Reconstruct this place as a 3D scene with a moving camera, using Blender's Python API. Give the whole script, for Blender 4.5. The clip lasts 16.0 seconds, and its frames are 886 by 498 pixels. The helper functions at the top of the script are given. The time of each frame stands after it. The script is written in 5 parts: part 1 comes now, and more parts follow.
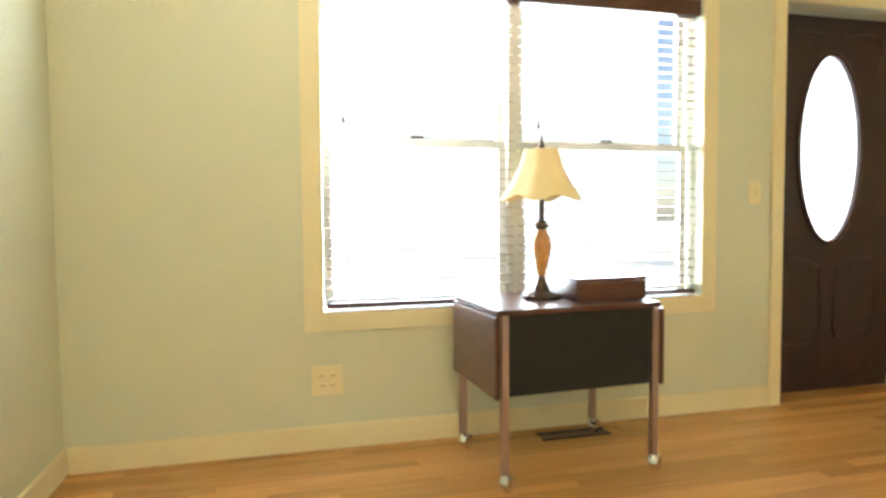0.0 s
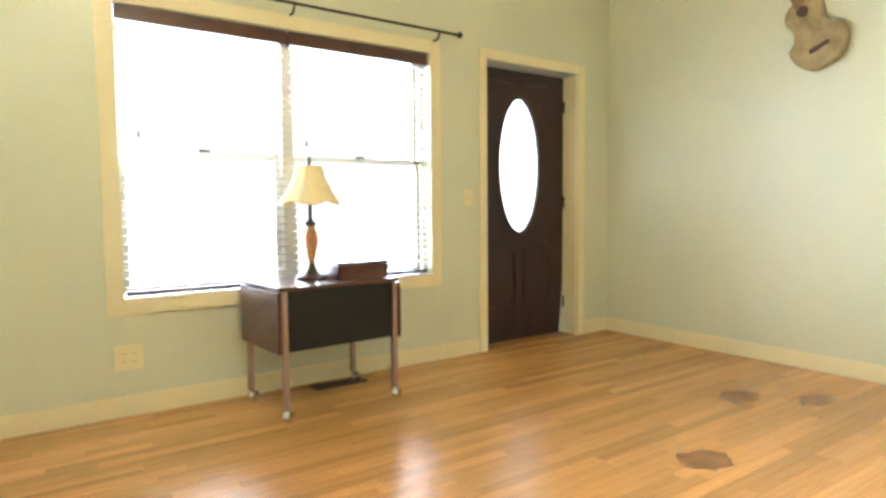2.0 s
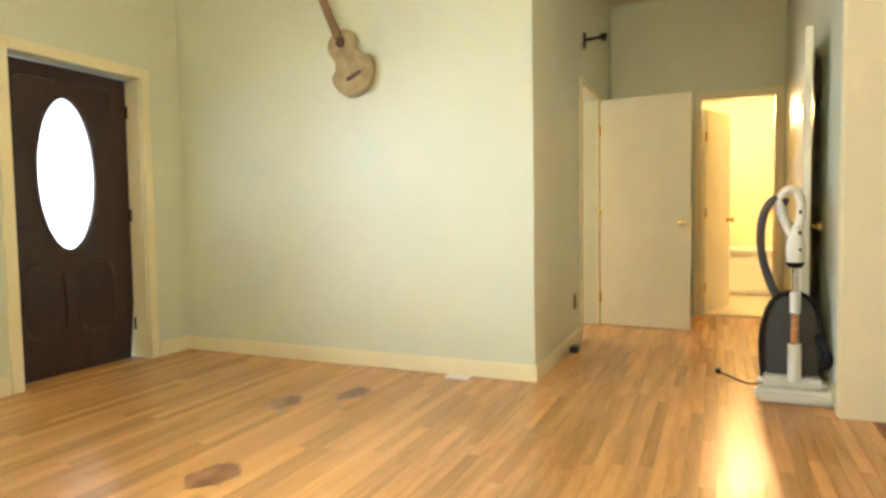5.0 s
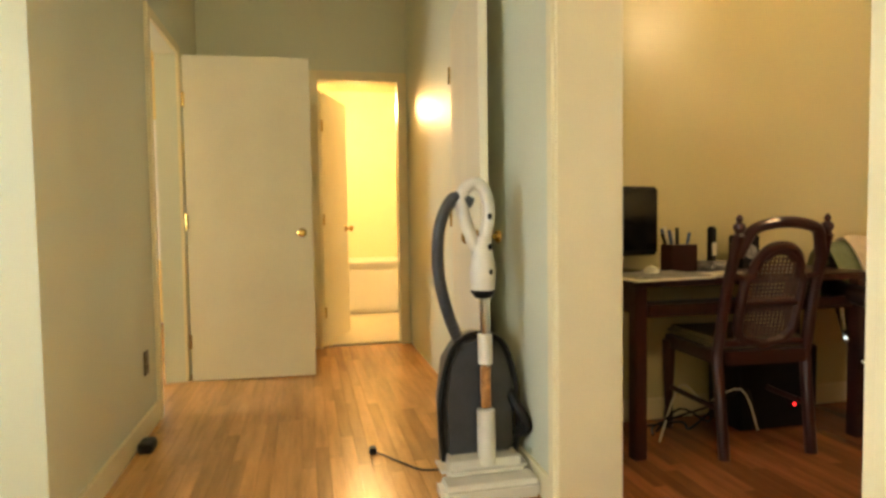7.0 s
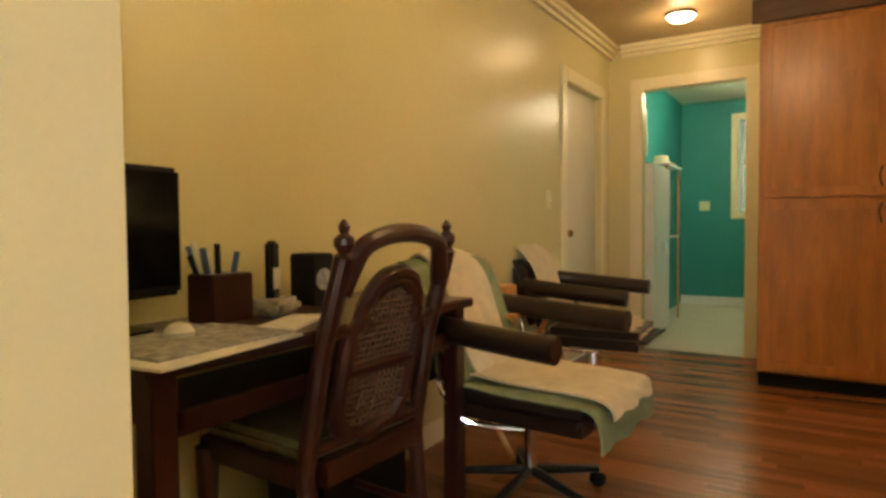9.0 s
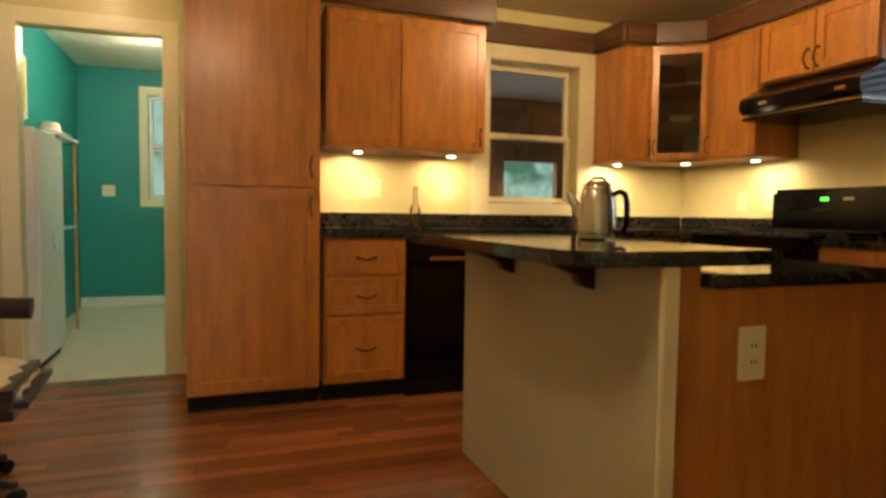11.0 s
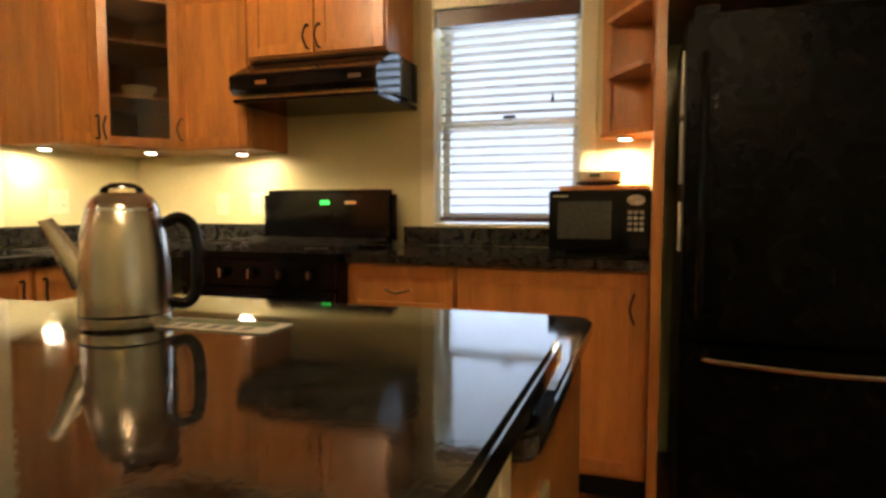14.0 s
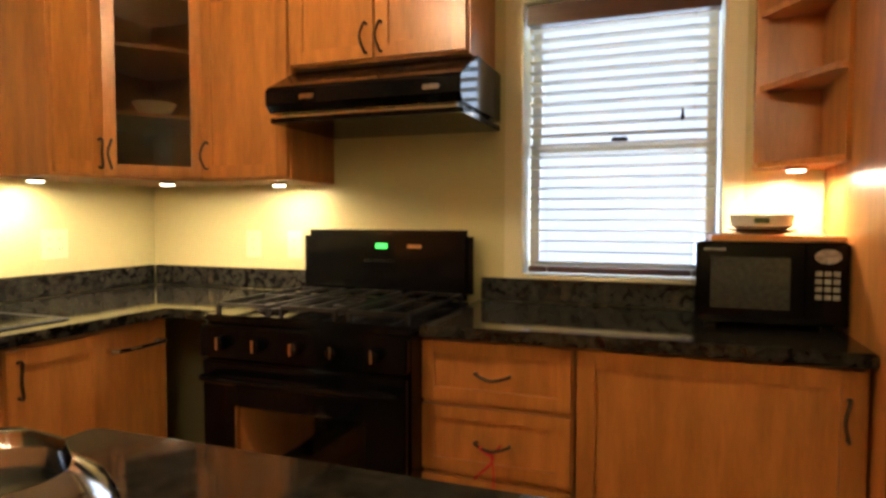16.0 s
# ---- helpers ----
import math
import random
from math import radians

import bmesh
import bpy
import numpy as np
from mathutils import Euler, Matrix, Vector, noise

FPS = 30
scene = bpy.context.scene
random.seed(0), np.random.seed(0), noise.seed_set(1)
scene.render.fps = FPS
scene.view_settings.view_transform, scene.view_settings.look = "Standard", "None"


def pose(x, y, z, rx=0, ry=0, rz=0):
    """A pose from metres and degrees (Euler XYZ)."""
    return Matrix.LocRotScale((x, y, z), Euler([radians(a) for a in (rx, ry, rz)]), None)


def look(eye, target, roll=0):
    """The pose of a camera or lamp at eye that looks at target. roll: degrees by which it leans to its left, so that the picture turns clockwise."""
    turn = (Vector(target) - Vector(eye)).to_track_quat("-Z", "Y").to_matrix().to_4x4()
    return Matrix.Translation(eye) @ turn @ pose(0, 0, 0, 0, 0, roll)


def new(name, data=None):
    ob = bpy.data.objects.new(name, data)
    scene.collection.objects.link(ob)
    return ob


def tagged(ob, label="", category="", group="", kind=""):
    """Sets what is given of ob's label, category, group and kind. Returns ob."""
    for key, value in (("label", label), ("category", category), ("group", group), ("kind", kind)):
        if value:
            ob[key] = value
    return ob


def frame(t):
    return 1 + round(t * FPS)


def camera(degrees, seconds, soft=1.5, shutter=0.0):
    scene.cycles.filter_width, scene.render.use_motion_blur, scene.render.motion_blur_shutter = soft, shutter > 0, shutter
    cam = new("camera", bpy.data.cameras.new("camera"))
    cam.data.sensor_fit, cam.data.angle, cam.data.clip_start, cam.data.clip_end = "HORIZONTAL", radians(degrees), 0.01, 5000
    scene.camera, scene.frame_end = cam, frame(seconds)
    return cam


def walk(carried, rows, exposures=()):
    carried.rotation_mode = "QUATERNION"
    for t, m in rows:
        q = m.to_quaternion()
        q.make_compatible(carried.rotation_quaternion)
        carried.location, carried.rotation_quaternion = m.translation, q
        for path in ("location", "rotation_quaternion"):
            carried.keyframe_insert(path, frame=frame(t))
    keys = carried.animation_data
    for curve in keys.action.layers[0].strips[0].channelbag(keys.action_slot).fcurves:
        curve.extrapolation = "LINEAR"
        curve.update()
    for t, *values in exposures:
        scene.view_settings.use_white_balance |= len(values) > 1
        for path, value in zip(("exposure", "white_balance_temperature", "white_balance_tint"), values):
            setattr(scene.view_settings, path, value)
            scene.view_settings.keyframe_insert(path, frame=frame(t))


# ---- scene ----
cam = camera(71.4, 16.0, soft=3.0)
PATH = [
    (0, (1.153, 0.738, 0.981), (1.642, 2.675, 0.878), -0.5),
    (0.5, (1.005, 0.686, 0.984), (1.833, 2.505, 0.889), 1.1),
    (1, (0.97, 0.461, 0.986), (1.93, 2.213, 0.887), 0.1),
    (1.5, (0.93, 0.183, 0.995), (1.969, 1.889, 0.885), -0.7),
    (2, (0.841, -0.006, 1.021), (1.992, 1.624, 0.888), -0.5),
    (2.5, (0.781, -0.143, 1.07), (2.048, 1.396, 0.91), 0.0),
    (3, (0.82, -0.279, 1.078), (2.18, 1.178, 0.913), 0.4),
    (3.5, (0.843, -0.409, 1.09), (2.312, 0.937, 0.927), 0.4),
    (4, (0.892, -0.503, 1.086), (2.48, 0.703, 0.935), 0.2),
    (4.2, (0.927, -0.527, 1.077), (2.565, 0.611, 0.934), 0.1),
    (6.3, (2.294, -0.293, 0.93), (4.29, -0.194, 0.861), -0.3),
    (6.5, (2.473, -0.281, 0.922), (4.472, -0.313, 0.858), 0.3),
    (7, (2.879, -0.216, 1.006), (4.829, -0.649, 0.907), -0.8),
    (7.5, (3.248, -0.304, 0.991), (5.074, -1.117, 0.914), -0.7),
    (8, (3.561, -0.445, 1.014), (5.181, -1.613, 0.922), -0.9),
    (8.5, (3.883, -0.597, 1.008), (5.24, -2.064, 0.934), -0.9),
    (9, (4.096, -0.851, 0.99), (5.151, -2.549, 0.914), -0.5),
    (9.5, (4.183, -1.104, 1.003), (4.86, -2.983, 0.899), -0.2),
    (10, (4.255, -1.341, 1.014), (4.5, -3.322, 0.898), -0.1),
    (10.2, (4.263, -1.424, 1.024), (4.33, -3.419, 0.901), -0.1),
    (12.3, (4.305, -2.263, 0.978), (2.75, -3.517, 0.878), 1.8),
    (12.5, (4.278, -2.318, 1.0), (2.655, -3.481, 0.892), 1.7),
    (13, (4.16, -2.444, 1.011), (2.407, -3.403, 0.906), 1.8),
    (13.5, (3.948, -2.63, 1.081), (2.109, -3.405, 0.943), 0.4),
    (14, (3.808, -2.808, 1.107), (1.913, -3.433, 0.968), 0.0),
    (14.5, (3.656, -3.0, 1.119), (1.726, -3.511, 1.001), -0.4),
    (15, (3.486, -3.113, 1.154), (1.554, -3.618, 1.044), -0.4),
    (15.5, (3.333, -3.207, 1.192), (1.416, -3.769, 1.094), -0.2),
    (16, (3.271, -3.267, 1.234), (1.396, -3.955, 1.137), 0.1),
]
walk(cam, [(t, look(e, g, r)) for t, e, g, r in PATH],
     exposures=[(0, 0.4, 6500, 10), (2.5, 0.5, 6050, 10), (4, 0.58, 6150, 10), (6.5, 0.25, 6700, 10), (8, 0.2, 7500, 10), (9.5, 0.15, 7500, 10), (12.5, 0.34, 5950, 10), (16, 0.36, 6000, 10)])

# ---- sky and lamps ----
world = bpy.data.worlds.new("sky")
scene.world = world
world.use_nodes = True
wt = world.node_tree
sky = wt.nodes.new("ShaderNodeTexSky")
sky.sky_type, sky.sun_disc, sky.sun_elevation, sky.sun_rotation = "NISHITA", False, radians(46), radians(153)
wt.links.new(sky.outputs[0], wt.nodes["Background"].inputs[0])
wt.nodes["Background"].inputs[1].default_value = 0.15
sun = new("sun", bpy.data.lights.new("sun", "SUN"))
sun.data.energy, sun.data.angle, sun.data.color = 5.0, radians(12), (1, 0.95, 0.88)
sun.matrix_world = look((6, -12, 14), (0, 0, 0))


def lamp(name, kind, at, target, watts, colour, size=0.1, size_y=0.0, spread=180):
    ob = new(name, bpy.data.lights.new(name, kind))
    ob.data.energy, ob.data.color = watts, colour
    if kind == "AREA":
        ob.data.shape, ob.data.size, ob.data.size_y = "RECTANGLE", size, size_y or size
        ob.data.spread = radians(spread)
    else:
        ob.data.shadow_soft_size = size
    ob.matrix_world = look(at, target)
    return ob


DAY, WARM, AMBER = (0.80, 0.91, 1.0), (1.0, 0.71, 0.38), (1.0, 0.60, 0.24)
lamp("window_daylight", "AREA", (2.2, 3.57, 1.3), (2.6, 0, 0.9), 430, DAY, 2.9, 1.8)
lamp("kitchen_window_daylight", "AREA", (0.735, -3.45, 1.55), (3, -3.45, 1.2), 5.5, (0.66, 0.80, 1.0), 0.68, 1.0)
# fill added inside the bedroom, away from its window, to brighten the doorway
lamp("bedroom_daylight", "AREA", (6.75, 3.4, 1.4), (6.75, 0.6, 1.0), 70, (1, 0.95, 0.85), 0.9, 1.2)
lamp("living_ceiling_lamp", "POINT", (1.3, 0.3, 2.85), (1.3, 0.3, 0), 62, (1.0, 0.84, 0.52), 0.14)
lamp("bath_lamp", "POINT", (9.0, -0.75, 2.1), (9, 0, 0), 85, AMBER, 0.1)
lamp("kitchen_ceiling_lamp", "POINT", (4.94, -5.26, 2.28), (4.94, -5.26, 0), 4, WARM, 0.07)
lamp("dining_ceiling_lamp", "POINT", (4.35, -2.6, 2.28), (4.35, -2.6, 0), 28, WARM, 0.07)
lamp("cooking_ceiling_lamp", "POINT", (2.35, -4.3, 2.28), (2.35, -4.3, 0), 30, WARM, 0.07)
# unseen lamp added to brighten the utility room
lamp("utility_lamp", "POINT", (4.74, -7.4, 2.28), (4.7, -7.4, 0), 30, (1, 0.9, 0.65), 0.08)
for px, py in ((3.5, -5.45), (2.9, -5.45), (1.62, -5.5), (1.28, -5.2), (1.08, -4.8), (1.08, -2.9)):
    lamp("puck_lamp", "AREA", (px, py, 1.367), (px, py, 0), 6.5 if py > -3 else 3.4, (1.0, 0.76, 0.46), 0.06)

# ---- materials ----


def mat(name, col, rough=0.5, metal=0.0, var=0.12, scale=6.0, bump=0.03, fine=90.0, stretch=(1, 1, 1), spec=0.5, rand=0.0, island=False):
    m = bpy.data.materials.new(name)
    m.use_nodes = True
    nt = m.node_tree
    b = nt.nodes["Principled BSDF"]
    b.inputs["Roughness"].default_value, b.inputs["Metallic"].default_value = rough, metal
    b.inputs["Specular IOR Level"].default_value = spec
    tc, mp = nt.nodes.new("ShaderNodeTexCoord"), nt.nodes.new("ShaderNodeMapping")
    mp.inputs["Scale"].default_value = stretch
    nt.links.new(tc.outputs["Object"], mp.inputs[0])
    big, small = nt.nodes.new("ShaderNodeTexNoise"), nt.nodes.new("ShaderNodeTexNoise")
    big.inputs["Scale"].default_value, small.inputs["Scale"].default_value = scale, fine
    big.inputs["Detail"].default_value = 5
    vec = mp.outputs[0]
    if rand:
        if island:
            src = nt.nodes.new("ShaderNodeNewGeometry").outputs["Random Per Island"]
        else:
            src = nt.nodes.new("ShaderNodeObjectInfo").outputs["Random"]
        sh = nt.nodes.new("ShaderNodeVectorMath")
        sh.operation = "MULTIPLY_ADD"
        nt.links.new(src, sh.inputs[0])
        sh.inputs[1].default_value = (37, 91, 53)
        nt.links.new(vec, sh.inputs[2])
        vec = sh.outputs[0]
    nt.links.new(vec, big.inputs["Vector"])
    nt.links.new(vec, small.inputs["Vector"])
    ramp = nt.nodes.new("ShaderNodeValToRGB")
    ramp.color_ramp.elements[0].position, ramp.color_ramp.elements[1].position = 0.3, 0.7
    ramp.color_ramp.elements[0].color = tuple(c * (1 - var) for c in col) + (1,)
    ramp.color_ramp.elements[1].color = tuple(min(1, c * (1 + var)) for c in col) + (1,)
    add = nt.nodes.new("ShaderNodeMath")
    add.operation = "MULTIPLY_ADD"
    nt.links.new(small.outputs["Fac"], add.inputs[0])
    add.inputs[1].default_value = 0.35
    sub = nt.nodes.new("ShaderNodeMath")
    sub.operation = "SUBTRACT"
    sub.inputs[1].default_value = 0.17
    nt.links.new(big.outputs["Fac"], sub.inputs[0])
    nt.links.new(sub.outputs[0], add.inputs[2])
    nt.links.new(add.outputs[0], ramp.inputs[0])
    out = ramp.outputs[0]
    if rand:
        hsv = nt.nodes.new("ShaderNodeHueSaturation")
        mr = nt.nodes.new("ShaderNodeMapRange")
        mr.inputs["To Min"].default_value, mr.inputs["To Max"].default_value = 1 - rand, 1 + rand
        nt.links.new(src, mr.inputs[0])
        nt.links.new(mr.outputs[0], hsv.inputs["Value"])
        nt.links.new(out, hsv.inputs["Color"])
        out = hsv.outputs[0]
    nt.links.new(out, b.inputs["Base Color"])
    if bump:
        bp = nt.nodes.new("ShaderNodeBump")
        bp.inputs["Strength"].default_value, bp.inputs["Distance"].default_value = bump, 0.01
        nt.links.new(small.outputs["Fac"], bp.inputs["Height"])
        nt.links.new(bp.outputs[0], b.inputs["Normal"])
    return m


def glow(name, col, strength):
    m = bpy.data.materials.new(name)
    m.use_nodes = True
    b = m.node_tree.nodes["Principled BSDF"]
    b.inputs["Base Color"].default_value = (*[0.15 * c for c in col], 1)
    b.inputs["Emission Color"].default_value, b.inputs["Emission Strength"].default_value = (*col, 1), strength
    return m


def glass(name, col=(1, 1, 1), rough=0.0):
    m = bpy.data.materials.new(name)
    m.use_nodes = True
    nt = m.node_tree
    nt.nodes.remove(nt.nodes["Principled BSDF"])
    tr, gl, mx = nt.nodes.new("ShaderNodeBsdfTransparent"), nt.nodes.new("ShaderNodeBsdfGlossy"), nt.nodes.new("ShaderNodeMixShader")
    tr.inputs[0].default_value, gl.inputs["Roughness"].default_value = (*col, 1), 0.02 + rough
    fr = nt.nodes.new("ShaderNodeFresnel")
    nt.links.new(fr.outputs[0], mx.inputs[0])
    nt.links.new(tr.outputs[0], mx.inputs[1])
    nt.links.new(gl.outputs[0], mx.inputs[2])
    nt.links.new(mx.outputs[0], nt.nodes["Material Output"].inputs[0])
    return m


WALL = mat("sage_wall_paint", (0.65, 0.67, 0.52), 0.38, var=0.03, scale=1.5, bump=0.04, fine=160)
KWALL = mat("kitchen_wall_paint", (0.67, 0.59, 0.29), 0.30, var=0.03, scale=1.5, bump=0.04, fine=160)
TEAL = mat("teal_wall_paint", (0.01, 0.25, 0.24), 0.5, var=0.06, scale=2, bump=0.03)
BATH = mat("bath_wall_paint", (0.8, 0.72, 0.5), 0.5, var=0.03, scale=2)
CEIL = mat("ceiling_paint", (0.78, 0.72, 0.56), 0.6, var=0.03, scale=2, bump=0.05)
# ceiling paint again, with dim warm lamplight put into its colour
KCEIL_DIM = mat("ceiling_paint_warm_dim", (0.56, 0.43, 0.25), 0.45, var=0.04, scale=2, bump=0.05)
TRIM = mat("cream_trim_paint", (0.81, 0.73, 0.48), 0.35, var=0.03, scale=4, bump=0.02)
WHITE = mat("white_paint", (0.80, 0.79, 0.74), 0.4, var=0.03, scale=4, bump=0.02)
DOORW = mat("ivory_door_paint", (0.76, 0.72, 0.55), 0.75, var=0.04, scale=3, bump=0.02, spec=0.2)
OAK = mat("oak_strip", (0.52, 0.27, 0.09), 0.24, var=0.22, scale=9, bump=0.05, fine=60, stretch=(0.25, 2.5, 1), rand=0.22)
OAKS = mat("oak_strip_field", (0.52, 0.27, 0.09), 0.24, var=0.22, scale=9, bump=0.05, fine=60, stretch=(0.25, 2.5, 1), rand=0.22, island=True)
CHERRYS = mat("red_oak_strip", (0.27, 0.10, 0.035), 0.24, var=0.25, scale=9, bump=0.05, fine=60, stretch=(0.25, 2.5, 1), rand=0.3)
CHERRYF = mat("red_oak_strip_field", (0.27, 0.10, 0.035), 0.24, var=0.25, scale=9, bump=0.05, fine=60, stretch=(0.25, 2.5, 1), rand=0.3, island=True)
GAP = mat("floor_gap", (0.10, 0.05, 0.02), 0.7)
STAIN = mat("floor_stain", (0.24, 0.11, 0.045), 0.3, var=0.4, scale=14)
MAPLE = mat("maple_veneer", (0.50, 0.20, 0.042), 0.30, var=0.20, scale=9, bump=0.03, fine=45, stretch=(2.2, 2.2, 0.35), rand=0.08)
CROWN = mat("walnut_crown", (0.11, 0.05, 0.022), 0.4, var=0.25, scale=8, stretch=(0.5, 0.5, 2))
GRANITE = mat("black_granite", (0.022, 0.020, 0.016), 0.05, var=0.95, scale=34, bump=0.01, fine=120)
BLACK = mat("black_enamel", (0.004, 0.004, 0.0045), 0.10, var=0.2, scale=20, bump=0.01, spec=0.2)
MATTEBLACK = mat("black_matte", (0.006, 0.006, 0.006), 0.5, var=0.3, scale=30, spec=0.2)
FRIDGE = mat("black_textured_steel", (0.002, 0.0023, 0.002), 0.26, var=0.25, scale=12, bump=0.12, fine=260, spec=0.08)
IRON = mat("dark_iron", (0.03, 0.025, 0.022), 0.45, 0.6, var=0.25, scale=30)
BRONZE = mat("bronze_handle", (0.08, 0.055, 0.04), 0.35, 0.9, var=0.2, scale=40)
CHROME = mat("chrome", (0.72, 0.72, 0.74), 0.12, 1.0, var=0.04, scale=10, bump=0)
STEEL = mat("brushed_steel", (0.62, 0.57, 0.47), 0.24, 1.0, var=0.06, scale=6, bump=0.06, fine=160, stretch=(6, 6, 0.2))
BRASS = mat("brass", (0.55, 0.38, 0.12), 0.25, 1.0, var=0.1, scale=20)
MAHOG = mat("mahogany_slab", (0.030, 0.010, 0.011), 0.32, var=0.35, scale=10, bump=0.03, stretch=(2, 2, 0.3))
CHERRY = mat("cherry_wood", (0.034, 0.008, 0.005), 0.28, var=0.35, scale=10, bump=0.03, stretch=(1, 1, 0.4))
WALNUT = mat("walnut_laminate", (0.085, 0.035, 0.026), 0.3, var=0.25, scale=8, stretch=(1, 1, 3))
CLOTHB = mat("black_cloth", (0.012, 0.012, 0.012), 0.85, var=0.3, scale=50, bump=0.2, fine=300)
SHADE = mat("cream_lampshade", (0.83, 0.70, 0.42), 0.7, var=0.05, scale=10, bump=0.08, fine=220)
AMBERCER = mat("amber_ceramic", (0.42, 0.20, 0.07), 0.3, var=0.4, scale=30)
GUITARM = mat("worn_guitar_wood", (0.33, 0.25, 0.12), 0.6, var=0.3, scale=14, bump=0.12)
BEIGE = mat("island_beige_paint", (0.50, 0.45, 0.30), 0.5, var=0.04, scale=2, bump=0.03)
LEATHER = mat("brown_leather", (0.018, 0.008, 0.005), 0.33, var=0.35, scale=14, bump=0.15, fine=120)
CREAMC = mat("cream_throw", (0.62, 0.53, 0.36), 0.9, var=0.08, scale=20, bump=0.35, fine=200)
GREENC = mat("sage_throw", (0.20, 0.24, 0.13), 0.9, var=0.15, scale=25, bump=0.35, fine=200)
CANE = mat("woven_cane", (0.10, 0.045, 0.02), 0.6, var=0.5, scale=60, bump=0.4, fine=220)
VACG = mat("charcoal_plastic", (0.045, 0.05, 0.055), 0.35, var=0.2, scale=12)
VACW = mat("offwhite_plastic", (0.68, 0.65, 0.56), 0.35, var=0.05, scale=12)
PAPER = mat("paper", (0.72, 0.68, 0.55), 0.8, var=0.06, scale=20)
GREY = mat("grey_print", (0.30, 0.29, 0.25), 0.8, var=0.4, scale=40)
BLUE = mat("blue_plastic", (0.05, 0.10, 0.22), 0.4, var=0.2)
PURPLE = mat("purple_card", (0.14, 0.06, 0.22), 0.6, var=0.3)
ORANGE = mat("orange_wood", (0.60, 0.28, 0.08), 0.5, var=0.2)
RED = mat("red_cord", (0.6, 0.03, 0.03), 0.6, var=0.2)
FOLIAGE = mat("foliage", (0.09, 0.14, 0.05), 0.7, var=0.5, scale=6, bump=0.3)
GRASS = mat("pale_gravel", (0.55, 0.56, 0.52), 0.9, var=0.2, scale=0.6)
PINE = mat("knotty_pine", (0.22, 0.11, 0.045), 0.5, var=0.3, scale=6, stretch=(3, 3, 0.3))
TILE = mat("pale_tile", (0.62, 0.58, 0.45), 0.35, var=0.05, scale=4)
PANE = glass("window_glass")
SMOKED = glass("cabinet_glass", (0.62, 0.58, 0.48))
DIFF = glow("lamp_diffuser", (1.0, 0.85, 0.6), 14)
PUCK = glow("puck_diffuser", (1.0, 0.85, 0.6), 20)
LED = glow("green_display", (0.1, 1.0, 0.1), 2)
REDLED = glow("red_led", (1.0, 0.02, 0.02), 4)
# opaque door pane; the daylight behind it is set as emission
FROSTGLOW = glow("daylight_glow_glass", (0.92, 0.97, 1.0), 2.6)


def foliage_glow(name, leaf, sky_col, strength, scale):
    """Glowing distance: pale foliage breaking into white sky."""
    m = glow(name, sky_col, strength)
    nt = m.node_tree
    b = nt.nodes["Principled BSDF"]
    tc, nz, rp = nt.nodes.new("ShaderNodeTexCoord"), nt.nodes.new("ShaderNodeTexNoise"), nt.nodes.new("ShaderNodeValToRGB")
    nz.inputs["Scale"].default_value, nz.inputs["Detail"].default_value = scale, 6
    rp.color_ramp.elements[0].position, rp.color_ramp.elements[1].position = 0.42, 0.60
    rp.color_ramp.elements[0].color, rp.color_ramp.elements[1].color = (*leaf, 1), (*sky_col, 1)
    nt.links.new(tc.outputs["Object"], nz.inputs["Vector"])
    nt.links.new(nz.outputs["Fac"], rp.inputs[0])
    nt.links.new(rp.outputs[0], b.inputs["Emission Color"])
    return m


# daylight on the sky and leaves is put into the emission colours
DAYGLOW = foliage_glow("day_glow_backdrop", (0.52, 0.72, 0.62), (0.93, 0.98, 1.0), 1.0, 0.22)
LEAFGLOW = foliage_glow("leaf_glow_backdrop", (0.03, 0.13, 0.05), (0.36, 0.62, 0.52), 0.7, 1.3)
# bluish daylight past the kitchen window, made as plain emission
SIDEGLOW = glow("side_daylight_glow", (0.74, 0.82, 1.0), 0.95)

# ---- builders ----


def thing(name, label, category, x=0, y=0, z=0, rz=0, group="", kind=""):
    ob = new(name)
    ob.matrix_world = pose(x, y, z, 0, 0, rz)
    return tagged(ob, label, category, group, kind)


def mesh_of(bm, name, material, smooth=False):
    me = bpy.data.meshes.new(name)
    bmesh.ops.recalc_face_normals(bm, faces=bm.faces)
    if smooth:
        for f in bm.faces:
            f.smooth = True
        for e in bm.edges:
            if len(e.link_faces) == 2 and e.calc_face_angle(0) > 0.6:
                e.smooth = False
    bm.to_mesh(me)
    bm.free()
    me.materials.append(material)
    return me


def part(name, bm, material, parent=None, label="", smooth=False, kind=""):
    ob = new(name, mesh_of(bm, name, material, smooth))
    ob.parent = parent
    return tagged(ob, label, kind=kind)


def box(x0, x1, y0, y1, z0, z1, bev=0.0, bm=None, m=None):
    bm = bm or bmesh.new()
    r = bmesh.ops.create_cube(bm, size=1)
    vs = r["verts"]
    for v in vs:
        v.co = Vector((x0 + (v.co.x + 0.5) * (x1 - x0), y0 + (v.co.y + 0.5) * (y1 - y0), z0 + (v.co.z + 0.5) * (z1 - z0)))
    if bev:
        es = list({e for v in vs for e in v.link_edges})
        r2 = bmesh.ops.bevel(bm, geom=es, offset=bev, segments=2, affect="EDGES")
        vs = list({v for f in r2["faces"] for v in f.verts} | {v for v in vs if v.is_valid})
    if m:
        bmesh.ops.transform(bm, matrix=m, verts=[v for v in vs if v.is_valid])
    return bm


